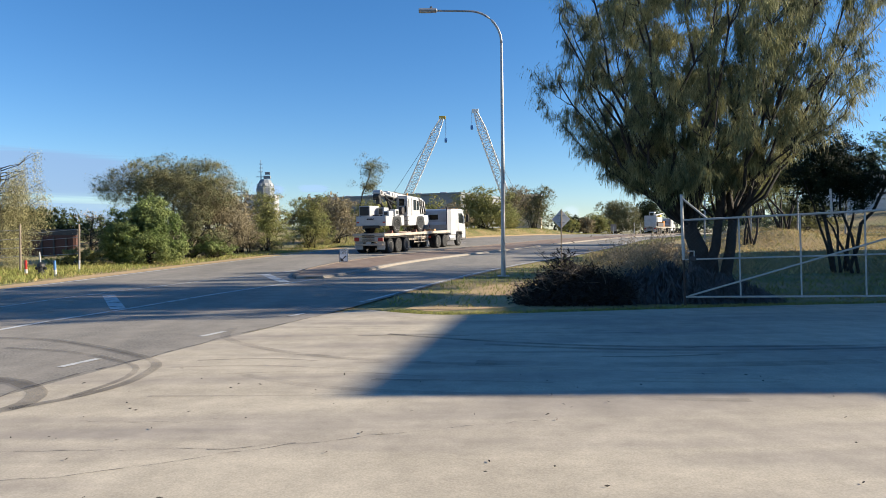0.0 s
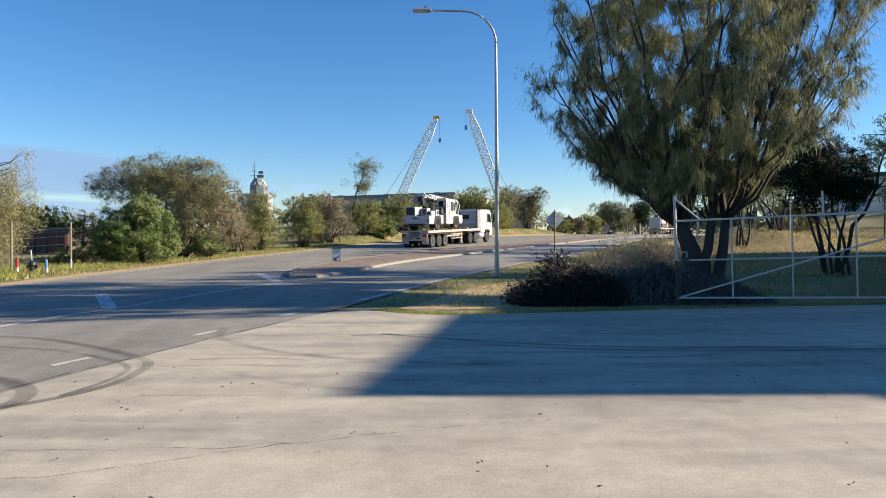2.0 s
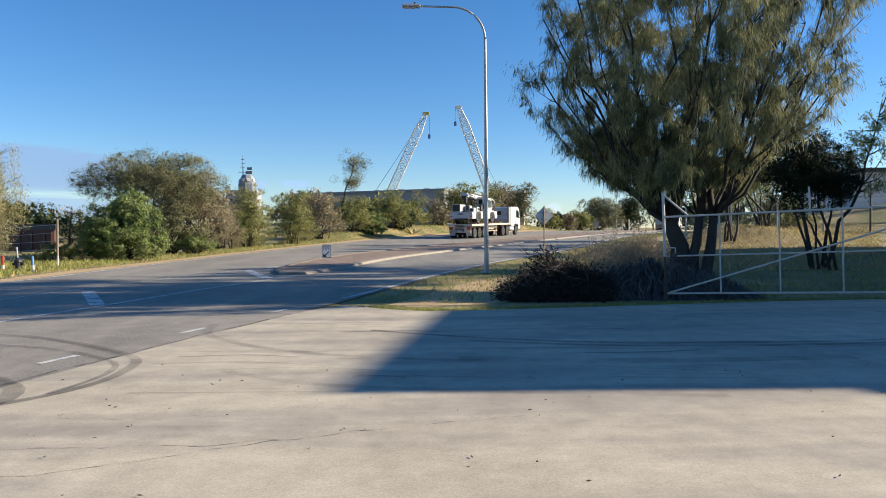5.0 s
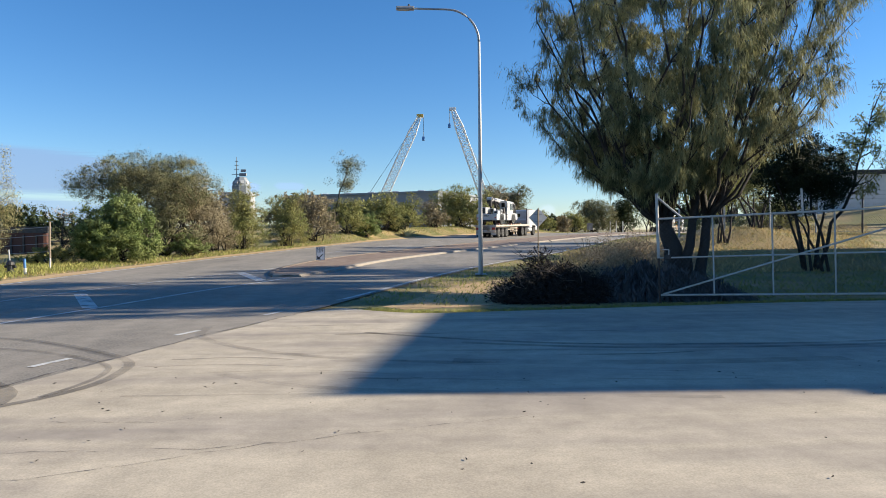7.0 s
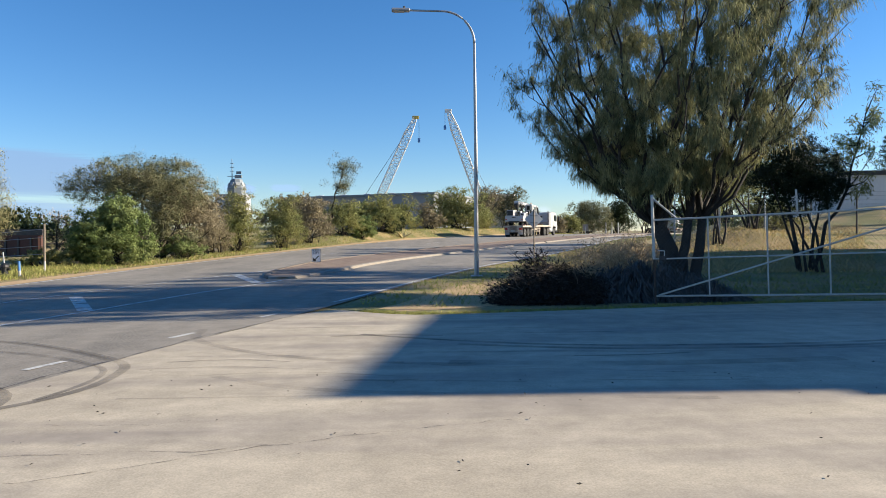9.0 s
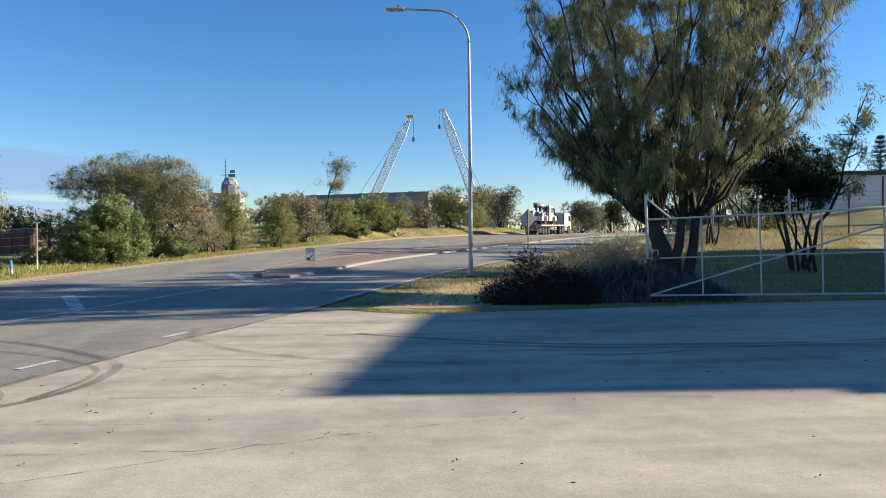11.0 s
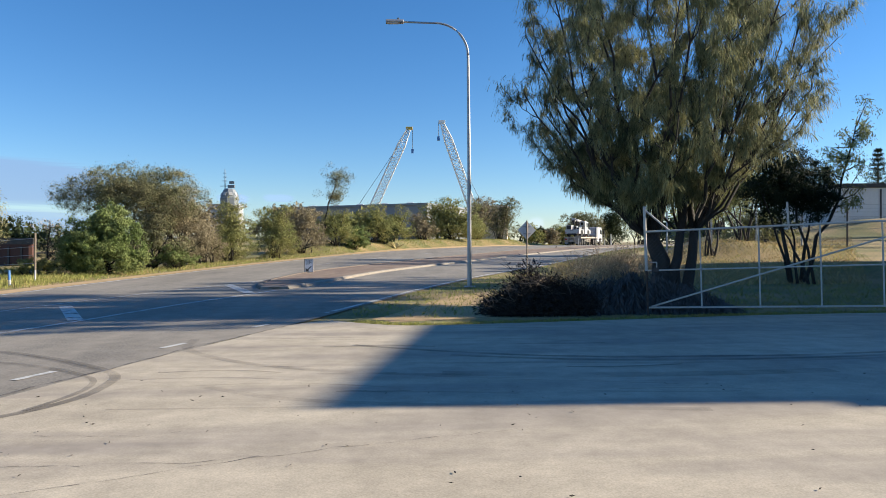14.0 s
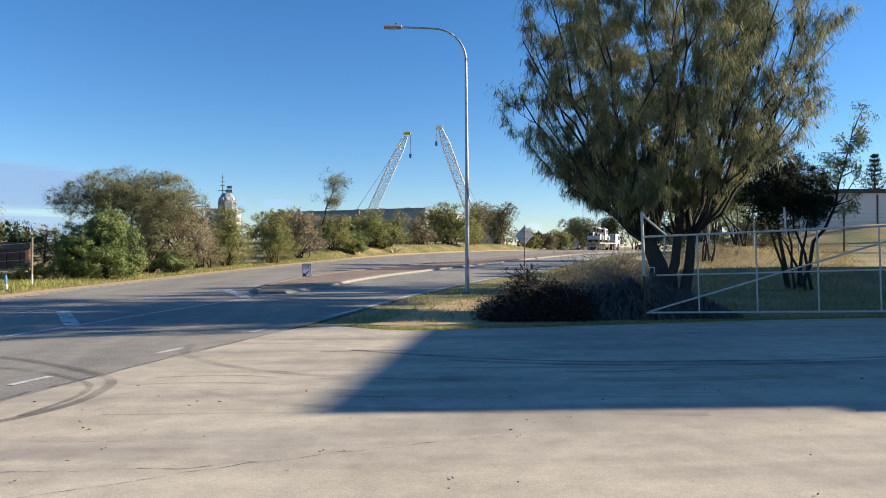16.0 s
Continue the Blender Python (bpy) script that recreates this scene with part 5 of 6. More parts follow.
def ridge_heap(name, label, ridge, y, d, seed, sticks, leaves, twig, leaf_mat, hang=0.0, leaf=0.11, stray=0):
    """A long heap of cut branches under a ridge line of (x, height); hang: how far its sprays droop."""
    rng = np.random.default_rng(seed)
    x0, x1 = ridge[0][0], ridge[-1][0]
    xm = (x0 + x1) / 2
    th = empty(name, xm, y, zat(xm, y))
    tagged(th, label, "brushwood")
    rx, rh = [p[0] - xm for p in ridge], [p[1] for p in ridge]
    lines, cs, us = [], [], []
    for k in range(sticks):
        px, py = rng.uniform(rx[0], rx[-1]), rng.uniform(-0.5, 0.5) * d
        top = float(np.interp(px, rx, rh)) * (1 - (2 * py / d) ** 2 * 0.75)
        a = np.array([px, py, max(0.03, top * rng.uniform(0.05, 0.97))])
        u = unit(np.array([rng.normal() * 0.9 - 0.4, rng.normal() * 0.7, rng.normal() * 0.35]))
        if hang:
            u = unit(np.array([rng.normal() * 0.35, -0.3 + rng.normal() * 0.35, -1.0]))
        b = a + u * rng.uniform(0.2, 0.55)
        b[2] = max(b[2], 0.03)
        lines.append(curve_line(a, b, rng.uniform(0.004, 0.012), 0.003, rng.uniform(-0.06, 0.06), rng, 3))
        for q in rng.uniform(0.0, 1.05, leaves):
            cs.append(a + (b - a) * q + rng.normal(size=3) * (0.05 if hang else 0.08))
            us.append(u + rng.normal(size=3) * (0.22 if hang else 0.6))
    for k in range(stray):
        px = rng.uniform(rx[0], rx[0] + 0.75 * (rx[-1] - rx[0]))
        a = np.array([px, rng.uniform(-0.5, 0.1) * d, 0.75 * float(np.interp(px, rx, rh))])
        b = a + np.array([rng.uniform(-0.75, 0.25), rng.uniform(-0.3, 0.1), rng.uniform(0.0, 0.5)])
        lines.append(curve_line(a, b, 0.011, 0.005, rng.uniform(-0.1, 0.15), rng, 5))
        for j in range(3):
            p, q = np.array(lines[-1 - j][3][0]), rng.normal(size=3) * 0.16 + np.array([-0.1, 0, 0.12])
            lines.append(curve_line(p, p + q, 0.006, 0.003, 0, rng, 3))
    tagged(tubes("twig_tangle", lines[:sticks], twig, th, seg=4), kind="stuff")
    if stray:
        tagged(tubes("bare_stick_tangle", lines[sticks:], M_TWIG, th, "bare grey-brown sticks poking out", seg=4), kind="stuff")
    cs, us = np.array(cs), np.array(us)
    cs[:, 2] = np.maximum(cs[:, 2], 0.01)
    tagged(quads("withered_foliage", leaf_quads(cs, us, leaf * (1.7 if hang else 1), leaf * 0.12, rng), leaf_mat, th), kind="stuff")
    return th


# darkened twig and leaf colours carry the shade on this heap
ridge_heap("brush_pile", "heap of cut branches and withered foliage beside the gate, dark as in shade", [(2.1, 0.04), (2.45, 0.3), (2.7, 0.7), (2.92, 1.15), (3.15, 0.95), (3.5, 0.62), (4.4, 0.5)], 16.75, 1.5, 21, 1500, 20, M_SHADETWIG, M_LEAF_DEAD, 0.0, 0.11, 44)
ridge_heap("brush_pile", "long heap of drooping ash-grey sprays behind the gate post", [(3.5, 0.4), (4.2, 0.62), (5.0, 0.95), (5.6, 1.12), (6.4, 0.85), (7.2, 0.6), (7.8, 0.3)], 17.0, 1.4, 22, 1300, 26, M_SHADETWIG, M_LEAF_ASH, 1.0, 0.13)
# these four piles get their sunlit look from the paler twig colour
brushwood("brush_pile", 6.0, 20.2, 3.4, 2.0, 0.95, 27, 600, 14, "tangle of dry stalks beside the she-oak, pale as if sunlit", M_PALETWIG, 0.1, 1.1)
brushwood("brush_pile", 7.0, 22.4, 3.0, 2.4, 1.25, 24, 600, 12, "sunlit dry twigs and pale dead branches", M_PALETWIG, 0.1, 0.9)
brushwood("brush_pile", 7.6, 26.6, 3.6, 4.5, 1.25, 25, 500, 12, "sunlit dry scrub on the verge", M_PALETWIG, 0.1, 0.9)
brushwood("brush_pile", 10.0, 31.0, 4.0, 5.0, 1.1, 26, 400, 12, "sunlit dry scrub on the verge", M_PALETWIG, 0.12, 0.9)


def loose_tree(name, x, y, top, seed, n_limbs, leaf, material, label, sprays, z0=0.4, base_r=0.1, spread=0.5, hang=0.0, per=40, puff=0.35):
    """A thin open tree: a leaning stem, a few limbs and loose tufts."""
    rng = np.random.default_rng(seed)
    th = empty(name, x, y, zat(x, y) - 0.03)
    tagged(th, label, "tree")
    top = np.array(top, float)
    lines = [curve_line((0, 0, 0), top, base_r, base_r * 0.2, 0, rng, 8, 0.04)]
    stem = np.array([p for p, _ in lines[0]])
    cs = []
    for k in range(n_limbs):
        t = rng.uniform(z0, 1.0) * (len(stem) - 1)
        i = min(int(t), len(stem) - 2)
        p = stem[i] + (stem[i + 1] - stem[i]) * (t - i)
        L = top[2] * spread * rng.uniform(0.35, 1.0) * (1.15 - 0.6 * t / len(stem))
        u = unit(np.array([rng.normal(), rng.normal(), rng.uniform(0.1, 0.9)]))
        ln = curve_line(p, p + u * L, base_r * 0.35, 0.008, -0.05 * L, rng, 4)
        lines.append(ln)
        q = np.array([a for a, _ in ln])
        for s in range(sprays):
            cs.append(q[rng.integers(2, len(q))] + rng.normal(size=3) * puff * 0.6)
    tubes("trunk", lines, M_BARK, th, seg=5)
    cs = np.array(cs)
    ball = unit(rng.normal(size=(len(cs), per, 3))) * rng.uniform(0, 1, (len(cs), per, 1)) ** 0.5 * puff
    if hang:
        ball[:, :, 2] -= rng.uniform(0, hang, (len(cs), per))
    pts = (cs[:, None, :] + ball).reshape(-1, 3)
    u = rng.normal(size=pts.shape) + np.array([0, 0, -1.2 if hang else 0.5])
    quads("crown", leaf_quads(pts, u, leaf, leaf * 0.12, rng), material, th)
    return th


loose_tree("tree", -8.6, 67.5, (1.7, 0, 6.6), 31, 20, 0.17, M_LEAF_GREY, "thin leaning tree with a sparse windswept top", 4, 0.62, 0.13, 0.28, 0, 60, 0.5)
loose_tree("weeping_tree", -21.2, 33.0, (0.3, 0, 4.9), 32, 50, 0.11, M_LEAF_WEEP, "pale olive weeping tree at the roadside", 12, 0.25, 0.075, 0.56, 1.9, 52, 0.22)
loose_tree("tree", 15.9, 27.3, (2.4, 0.3, 6.6), 33, 22, 0.16, M_LEAF_OLIVE, "slender tree with wispy outreaching twigs", 5, 0.45, 0.09, 0.3, 0.1, 30, 0.25)
loose_tree("bare_shrub", -19.3, 38.0, (0.2, 0, 2.9), 34, 34, 0.1, M_PALETWIG, "leafless pale shrub behind the green bush", 3, 0.2, 0.06, 0.5, 0, 8, 0.2)

FAR = [("bush", -34.0, 62.0, 16.0, 5.0, 2.7, M_LEAF_DARK, "low dark hedge behind the shed"), ("bush", -24.0, 54.0, 7.0, 4.0, 3.0, M_LEAF_DARK, "low dark scrub in the hollow"),
       ("bush", -26.0, 84.0, 16.0, 6.0, 5.2, M_LEAF_BROWN, "brown scrub on the rise"),
       ("bush", -17.0, 96.0, 16.0, 6.0, 5.4, M_LEAF_BROWN, "brown scrub behind the bushes"), ("bush", -8.0, 104.0, 14.0, 6.0, 5.0, M_LEAF_OLIVE, "olive scrub in front of the long shed"),
       ("bush", -50.0, 80.0, 26.0, 8.0, 3.6, M_LEAF_DARK, "low dark scrub far off"), ("bush", 3.0, 120.0, 14.0, 6.0, 5.4, M_LEAF_OLIVE, "olive scrub behind the trees"),
       ("bush", 31.0, 165.0, 16.0, 6.0, 5.0, M_LEAF_DARK, "dark far trees at the bend"), ("bush", 19.0, 150.0, 8.0, 5.0, 3.6, M_LEAF_OLIVE, "olive scrub past the row"),
       ("bush", 75.0, 190.0, 30.0, 8.0, 9.0, M_LEAF_DARK, "dark far trees beyond the bend"), ("bush", 42.0, 95.0, 12.0, 6.0, 4.5, M_LEAF_OLIVE, "olive scrub behind the yard"),
       ("bush", 33.0, 78.0, 10.0, 5.0, 4.5, M_LEAF_OLIVE, "olive scrub beside the pale warehouse")]
for i, (nm, x, y, w, d, h, mt, lb) in enumerate(FAR):
    bush(nm, x, y, w, d, h, 0.2 + 0.0012 * y, mt, int(9 * w), 22, lb, "bush", 300 + i, 0.0, 10, 16, 0.35, 0.085)


def norfolk_pine(x, y, h, seed):
    rng = np.random.default_rng(seed)
    th = empty("norfolk_pine", x, y, zat(x, y))
    tagged(th, "tall dark Norfolk pine with tiered branches", "tree", "pines behind the warehouse")
    tubes("trunk", [[((0, 0, 0), 0.35), ((0, 0, h * 0.6), 0.2), ((0, 0, h), 0.03)]], M_BARK, th)
    cs, us = [], []
    for k in range(13):
        z = h * (0.3 + 0.69 * k / 12)
        L = (1.02 - k / 12) * h * 0.2 + 0.35
        for j in range(7):
            a = 2 * math.pi * (j + 0.3 * k) / 7
            u = np.array([math.cos(a), math.sin(a), 0.18])
            t = rng.uniform(0.05, 1, 45)
            p = np.array([0, 0, z]) + u * (t * L)[:, None] + np.array([0, 0, 0.5]) * (t ** 2)[:, None] * L * 0.3
            cs.append(p + rng.normal(size=p.shape) * 0.1)
            us.append(np.tile(u, (45, 1)) * 0.4 + rng.normal(size=p.shape) * 0.5 + np.array([0, 0, 0.35]))
    quads("crown", leaf_quads(np.concatenate(cs), np.concatenate(us), 0.45, 0.045, rng), M_LEAF_PINE, th)


norfolk_pine(76.5, 110, 13.6, 41)
norfolk_pine(71.5, 116, 11.0, 42)

# yellowed rosette plant on the bank
rngp = random.Random(8)
cact = empty("agave_plant", -1.5, 76.6, zat(-1.5, 76.6))
tagged(cact, "yellowed spiky agave plant on the bank", "plant")
for k in range(16):
    a, e = rngp.uniform(0, 360), rngp.uniform(15, 70)
    bm = bmesh.new()
    bmesh.ops.create_cone(bm, cap_ends=True, segments=6, radius1=0.10, radius2=0.015, depth=1.2, matrix=pose(0, 0, 0, 0, 0, a) @ pose(0, 0, 0, 0, 90 - e, 0) @ pose(0, 0, 0.6))
    part("leaf", bm, M_CACTUS, cact)
# ---------------------------------------------------------------- buildings
def gable(name, corners, h, wall_mat, roof_mat, label, rib=0.0, roof_over=0.25):
    """A long building on four ground corners, with wall sheets, seams and a roof slab."""
    th = empty(name, 0, 0, 0)
    tagged(th, label, "building")
    z0 = min(zat(*c) for c in corners) - 0.3
    for a, b in zip(corners, corners[1:] + corners[:1]):
        L, ang = math.hypot(b[0] - a[0], b[1] - a[1]), math.degrees(math.atan2(b[1] - a[1], b[0] - a[0]))
        bm = boxes((L / 2, 0.1, (h + z0) / 2, L - 0.05, 0.2, h - z0))
        m = pose(a[0], a[1], 0, 0, 0, ang)
        w = part("wall", bm, wall_mat, th, m=m)
        if rib:
            k = 1
            while k * rib < L:
                part("panel_seam", boxes((k * rib, -0.03, (h + z0) / 2, 0.16, 0.06, h - z0 - 0.3)), roof_mat, w)
                k += 1
    bm = bmesh.new()
    cx, cy = sum(c[0] for c in corners) / 4, sum(c[1] for c in corners) / 4
    out = [(cx + (x - cx) * (1 + roof_over / 12), cy + (y - cy) * (1 + roof_over / 12)) for x, y in corners]
    lo, hi = [bm.verts.new((x, y, h)) for x, y in out], [bm.verts.new((x, y, h + 0.45)) for x, y in out]
    for i in range(4):
        bm.faces.new((lo[i], lo[(i + 1) % 4], hi[(i + 1) % 4], hi[i]))
    bm.faces.new(hi)
    bm.faces.new(lo[::-1])
    bmesh.ops.recalc_face_normals(bm, faces=bm.faces)
    part("roof", bm, roof_mat, th)
    return th


# both warehouses stay out of view, added to shade the apron and yard
gable("warehouse", [(18.0, 8.2), (40.0, 8.1), (41.3, 13.6), (19.35, 15.6)], 6.88, M_PALE, M_SHED, "unseen pale warehouse added to shade the concrete drive", 0, 0.0)
gable("warehouse", [(19.4, 15.75), (41.4, 13.75), (42.6, 21.0), (20.7, 23.0)], 6.6, M_PALE, M_SHED, "unseen lower warehouse bay added to shade the yard", 0, 0.0)
# out-of-view block that extends the warehouse's shade
part("shade_block", boxes((18.9, 8.0, 2.65, 1.2, 0.8, 5.5, 0.0)), M_PALE, bpy.data.objects["warehouse"])
# two sheds out of view, sized so their shade covers the yard's near ground
gable("shade_shed", [(28.2, 30.4), (40.0, 29.4), (41.0, 36.0), (28.7, 37.0)], 6.3, M_PALE, M_SHED, "unseen pale shed added to shade the yard slope", 0, 0.0)
gable("shade_shed", [(20.9, 23.3), (36.0, 22.0), (37.4, 28.6), (22.3, 30.0)], 5.3, M_PALE, M_SHED, "unseen low pale shed added to shade the yard", 0, 0.0)
shed = gable("long_shed", [(-33.5, 176.0), (4.0, 157.0), (20.0, 190.0), (-17.0, 210.0)], 11.0, M_SHED, M_SHIP, "long grey steel-clad shed behind the bushes", 6.0)
for k in range(5):
    t = 0.22 + 0.16 * k
    part("roof_vent", boxes((-33.5 + 37.5 * t + 1.5, 176 - 19 * t + 3, 11.65, 1.6, 1.0, 0.45, 0.1)), M_PALE, shed)
part("gable_end", boxes((-33.2, 176.4, 10.2, 0.8, 0.3, 2.6)), M_TAN, shed, "tan strip at the shed corner")
gable("sandstone_building", [(13.6, 142.0), (19.8, 140.3), (21.4, 150.0), (15.4, 152.0)], 9.5, M_TAN, M_TAN, "sunlit sandstone-coloured block behind the trees")
gable("pale_warehouse", [(43.6, 70.0), (80.0, 66.0), (84.0, 84.0), (47.6, 88.0)], 7.5, M_PALE, M_DARK, "pale panelled warehouse with a dark roof edge behind the yard", 5.0)
gable("red_brown_shed", [(-36.0, 53.2), (-26.7, 50.6), (-28.2, 54.0), (-37.5, 56.4)], 1.85, M_RUST, M_DARK, "low red-brown sheet-metal shed in the hollow", 1.1)


# ---------------------------------------------------------------- lattice cranes and ship
def lattice_crane(base, tip, width, label, hook, seed):
    th = empty("lattice_crane", *base)
    tagged(th, label, "crane", "cranes on the skyline")
    a, b = Vector((0, 0, 0)), Vector(tip) - Vector(base)
    d = b.normalized()
    u = d.cross(Vector((0, 1, 0))).normalized()
    w = d.cross(u)
    def corner(t, k):
        s = width * (0.35 + 0.65 * min(1, 6 * t, 6.5 * (1 - t) + 0.02)) / 2
        return a + (b - a) * t + u * s * (1 if k in (0, 1) else -1) + w * s * (1 if k in (0, 3) else -1)
    n = 26
    for k in range(4):
        part("chord", rods(*[(corner(i / n, k), corner((i + 1) / n, k), 0.17, 0.17, 5) for i in range(n)]), M_LATTICE, th)
    for k in range(4):
        bm = bmesh.new()
        for i in range(n):
            p, q = (k, (k + 1) % 4) if i % 2 else ((k + 1) % 4, k)
            rod(bm, corner(i / n, p), corner((i + 1) / n, q), 0.1, 0.1, 4)
            rod(bm, corner(i / n, k), corner(i / n, (k + 1) % 4), 0.06, 0.06, 4)
        part("lacing", bm, M_LATTICE, th)
    part("boom_tip", boxes((b.x, b.y, b.z, 2.2, 1.2, 1.0, 0.1)), M_YELLOW if seed == 1 else M_LATTICE, th, "boom tip with sheaves")
    back = Vector((-5 if tip[0] > base[0] else 3.5, 0, 4))
    for s in (-0.5, 0.5):
        part("pendant_line", rods((b * 0.97 + Vector((0, s, 0)), back + Vector((0, s, 0)), 0.03, 0.03, 4)), M_DARK, th)
    hx = b + Vector((1.1 if tip[0] > base[0] else -1.1, 0, 0))
    part("hoist_rope", rods((hx, hx - Vector((0, 0, hook)), 0.07, 0.07, 4)), M_DARK, th)
    part("hook_block", boxes((hx.x, hx.y, hx.z - hook, 0.9, 0.6, 1.4, 0.15)), M_BLUE, th)
    part("crawler_base", boxes((-2 if tip[0] > base[0] else 2, 0, 0, 6, 4, 4, 0.2)), M_YELLOW, th)


lattice_crane((-16.8, 230, 3.5), (0.1, 230, 40.6), 2.5, "tall white lattice boom crane with yellow tip", 7.5, 1)
lattice_crane((25.0, 232, 3.5), (10.9, 230, 42.8), 2.5, "tall white lattice boom crane leaning the other way", 5.5, 2)

ship = empty("navy_ship", -45.8, 180, 0.9)
tagged(ship, "grey naval ship mast and superstructure behind the trees", "ship")
bm = lathe(bmesh.new(), [(4, 1.6), (9.5, 1.6), (11.0, 2.2), (13.2, 2.4), (15.3, 1.5), (15.6, 1.2)], 8, "Z")
part("sensor_tower", bm, M_SHIP, ship, "grey faceted sensor tower")
for k in range(8):
    a = math.radians(22.5 + 45 * k)
    part("radar_panel", boxes((2.0 * math.cos(a), 2.0 * math.sin(a), 14.2, 0.1, 0.9, 0.9, 0.02, 0, -24, 22.5 + 45 * k)), M_SHIPPALE, ship)
part("mast", rods(((-1.1, 0, 14), (-1.1, 0, 20.7), 0.16, 0.07, 8)), M_SHIP, ship)
for z, L in ((16.3, 2.4), (17.6, 1.2), (18.6, 1.0), (19.6, 0.8)):
    part("yard_arm", rods(((-1.1 - L / 2, 0, z), (-1.1 + L / 2, 0, z), 0.08, 0.08, 6)), M_SHIP, ship)
part("radar", boxes((0.5, 0, 16.2, 1.8, 0.6, 0.8, 0.1), (0.6, 0, 17.2, 1.3, 0.2, 0.7, 0.05)), M_SHIP, ship)
part("superstructure", boxes((-1.5, 2, 7.0, 8, 5, 9.5, 0.2)), M_SHIPPALE, ship, "pale grey superstructure")
part("aft_mast", rods(((-6.2, 0, 9), (-6.2, 0, 14.2), 0.15, 0.08, 6), ((-7.6, 0, 12.2), (-4.8, 0, 12.4), 0.12, 0.12, 6), ((-7.0, 0, 13.0), (-5.4, 0, 13.4), 0.1, 0.1, 6)), M_SHIP, ship)
part("hull", boxes((-4, 6, 1.5, 30, 8, 3.5, 0.3)), M_SHIP, ship)

# ---------------------------------------------------------------- street lamp and signs
lx, ly = 2.27, 26.2
lamp = empty("street_lamp", lx, ly, zat(lx, ly))
tagged(lamp, "tall galvanised street lamp with a curved outreach arm", "street lamp")
part("pole", rods(((0, 0, 0), (0.0, 0, 4.6), 0.085, 0.07, 16), ((0, 0, 4.6), (-0.03, 0, 8.75), 0.07, 0.05, 16)), M_GALV, lamp, smooth=False)
arc = [((-0.03, 0, 8.75), 0.05)] + [((-0.03 - 1.2 + 1.2 * math.cos(a), 0, 8.75 + 1.2 * math.sin(a)), 0.049 - 0.008 * a) for a in np.linspace(0.12, math.pi / 2, 12)] + [((-2.5, 0, 9.98), 0.036)]
tubes("arm", arc and [arc], M_GALV, lamp, seg=10)
part("base_plate", boxes((0, 0, 0.02, 0.42, 0.42, 0.04, 0.01)), M_GALV, lamp)
part("access_door", boxes((0, -0.086, 0.75, 0.09, 0.012, 0.35, 0.004)), M_PIPE, lamp)
hd = part("lamp_head", prism(bmesh.new(), [(-0.12, 9.93), (0.12, 9.93), (0.14, 9.98), (0.06, 10.06), (-0.06, 10.06), (-0.14, 9.98)], -3.12, -2.45, 0.02), M_GALV, lamp, "grey luminaire head")
part("lens", boxes((-2.85, 0, 9.925, 0.4, 0.2, 0.02, 0.004)), M_PALE, hd)
part("photocell", rods(((-2.65, 0, 10.05), (-2.65, 0, 10.13), 0.04)), M_DARK, hd)


def letters(body, size, m, material, parent, name):
    cu = bpy.data.curves.new(name, "FONT")
    cu.body, cu.size, cu.align_x, cu.align_y, cu.extrude = body, size, "CENTER", "CENTER", 0.002
    tmp = new("tmp", cu)
    me = bpy.data.meshes.new_from_object(tmp.evaluated_get(bpy.context.evaluated_depsgraph_get()))
    bpy.data.objects.remove(tmp)
    return put(name, me, material, parent, m=m)


kx, ky = -5.15, 36.0
keep = empty("keep_left_sign", kx, ky, zat(kx, ky) - 0.05, 6)
tagged(keep, "small white lettered road sign with an arrow on the median", "road sign")
part("post", rods(((0, 0.03, 0), (0, 0.03, 0.85), 0.03)), M_GALV, keep)
part("panel", boxes((0, 0, 0.5, 0.46, 0.02, 0.68, 0.004)), M_SIGN, keep)
part("border", boxes((0, -0.012, 0.83, 0.44, 0.006, 0.02), (0, -0.012, 0.17, 0.44, 0.006, 0.02), (-0.215, -0.012, 0.5, 0.02, 0.006, 0.66), (0.215, -0.012, 0.5, 0.02, 0.006, 0.66)), M_BLACK, keep, "black border")
letters("KEEP", 0.15, pose(0, -0.014, 0.74, 90), M_BLACK, keep, "lettering")
letters("LEFT", 0.15, pose(0, -0.014, 0.61, 90), M_BLACK, keep, "lettering")
bm = boxes((0.03, -0.013, 0.38, 0.05, 0.006, 0.26, 0, 0, 45))
prism_pts = [bm.verts.new(p) for p in ((-0.17, -0.0165, 0.2), (-0.17, -0.0165, 0.40), (0.03, -0.0165, 0.2))]
bm.faces.new(prism_pts)
part("arrow", bm, M_BLACK, keep, "black arrow pointing down to the left")

dx, dy = 6.12, 36.0
dia = empty("warning_sign", dx, dy, zat(dx, dy), 8)
tagged(dia, "grey back of a diamond road sign on a steel post", "road sign")
part("post", rods(((0, -0.03, 0), (0, -0.03, 2.75), 0.035)), M_WOOD, dia)
part("panel", boxes((0, 0, 2.24, 0.7, 0.015, 0.7, 0.003, 0, 45)), M_PALE, dia)
for z in (2.06, 2.42):
    part("bracket", boxes((0, -0.015, z, 0.4, 0.02, 0.04)), M_GALV, dia)
fx, fy = 26.5, 108.0
far = empty("far_road_sign", fx, fy, zat(fx, fy))
tagged(far, "small grey back of a road sign on the far median", "road sign")
part("post", rods(((0, 0, 0), (0, 0, 1.2), 0.04)), M_GALV, far)
part("panel", boxes((0, 0.03, 1.0, 0.9, 0.03, 1.1, 0.01)), M_KERB, far)

# ---------------------------------------------------------------- gate
G0, G1 = Vector((5.47, 15.72, 0)), Vector((10.4, 14.62, 0))
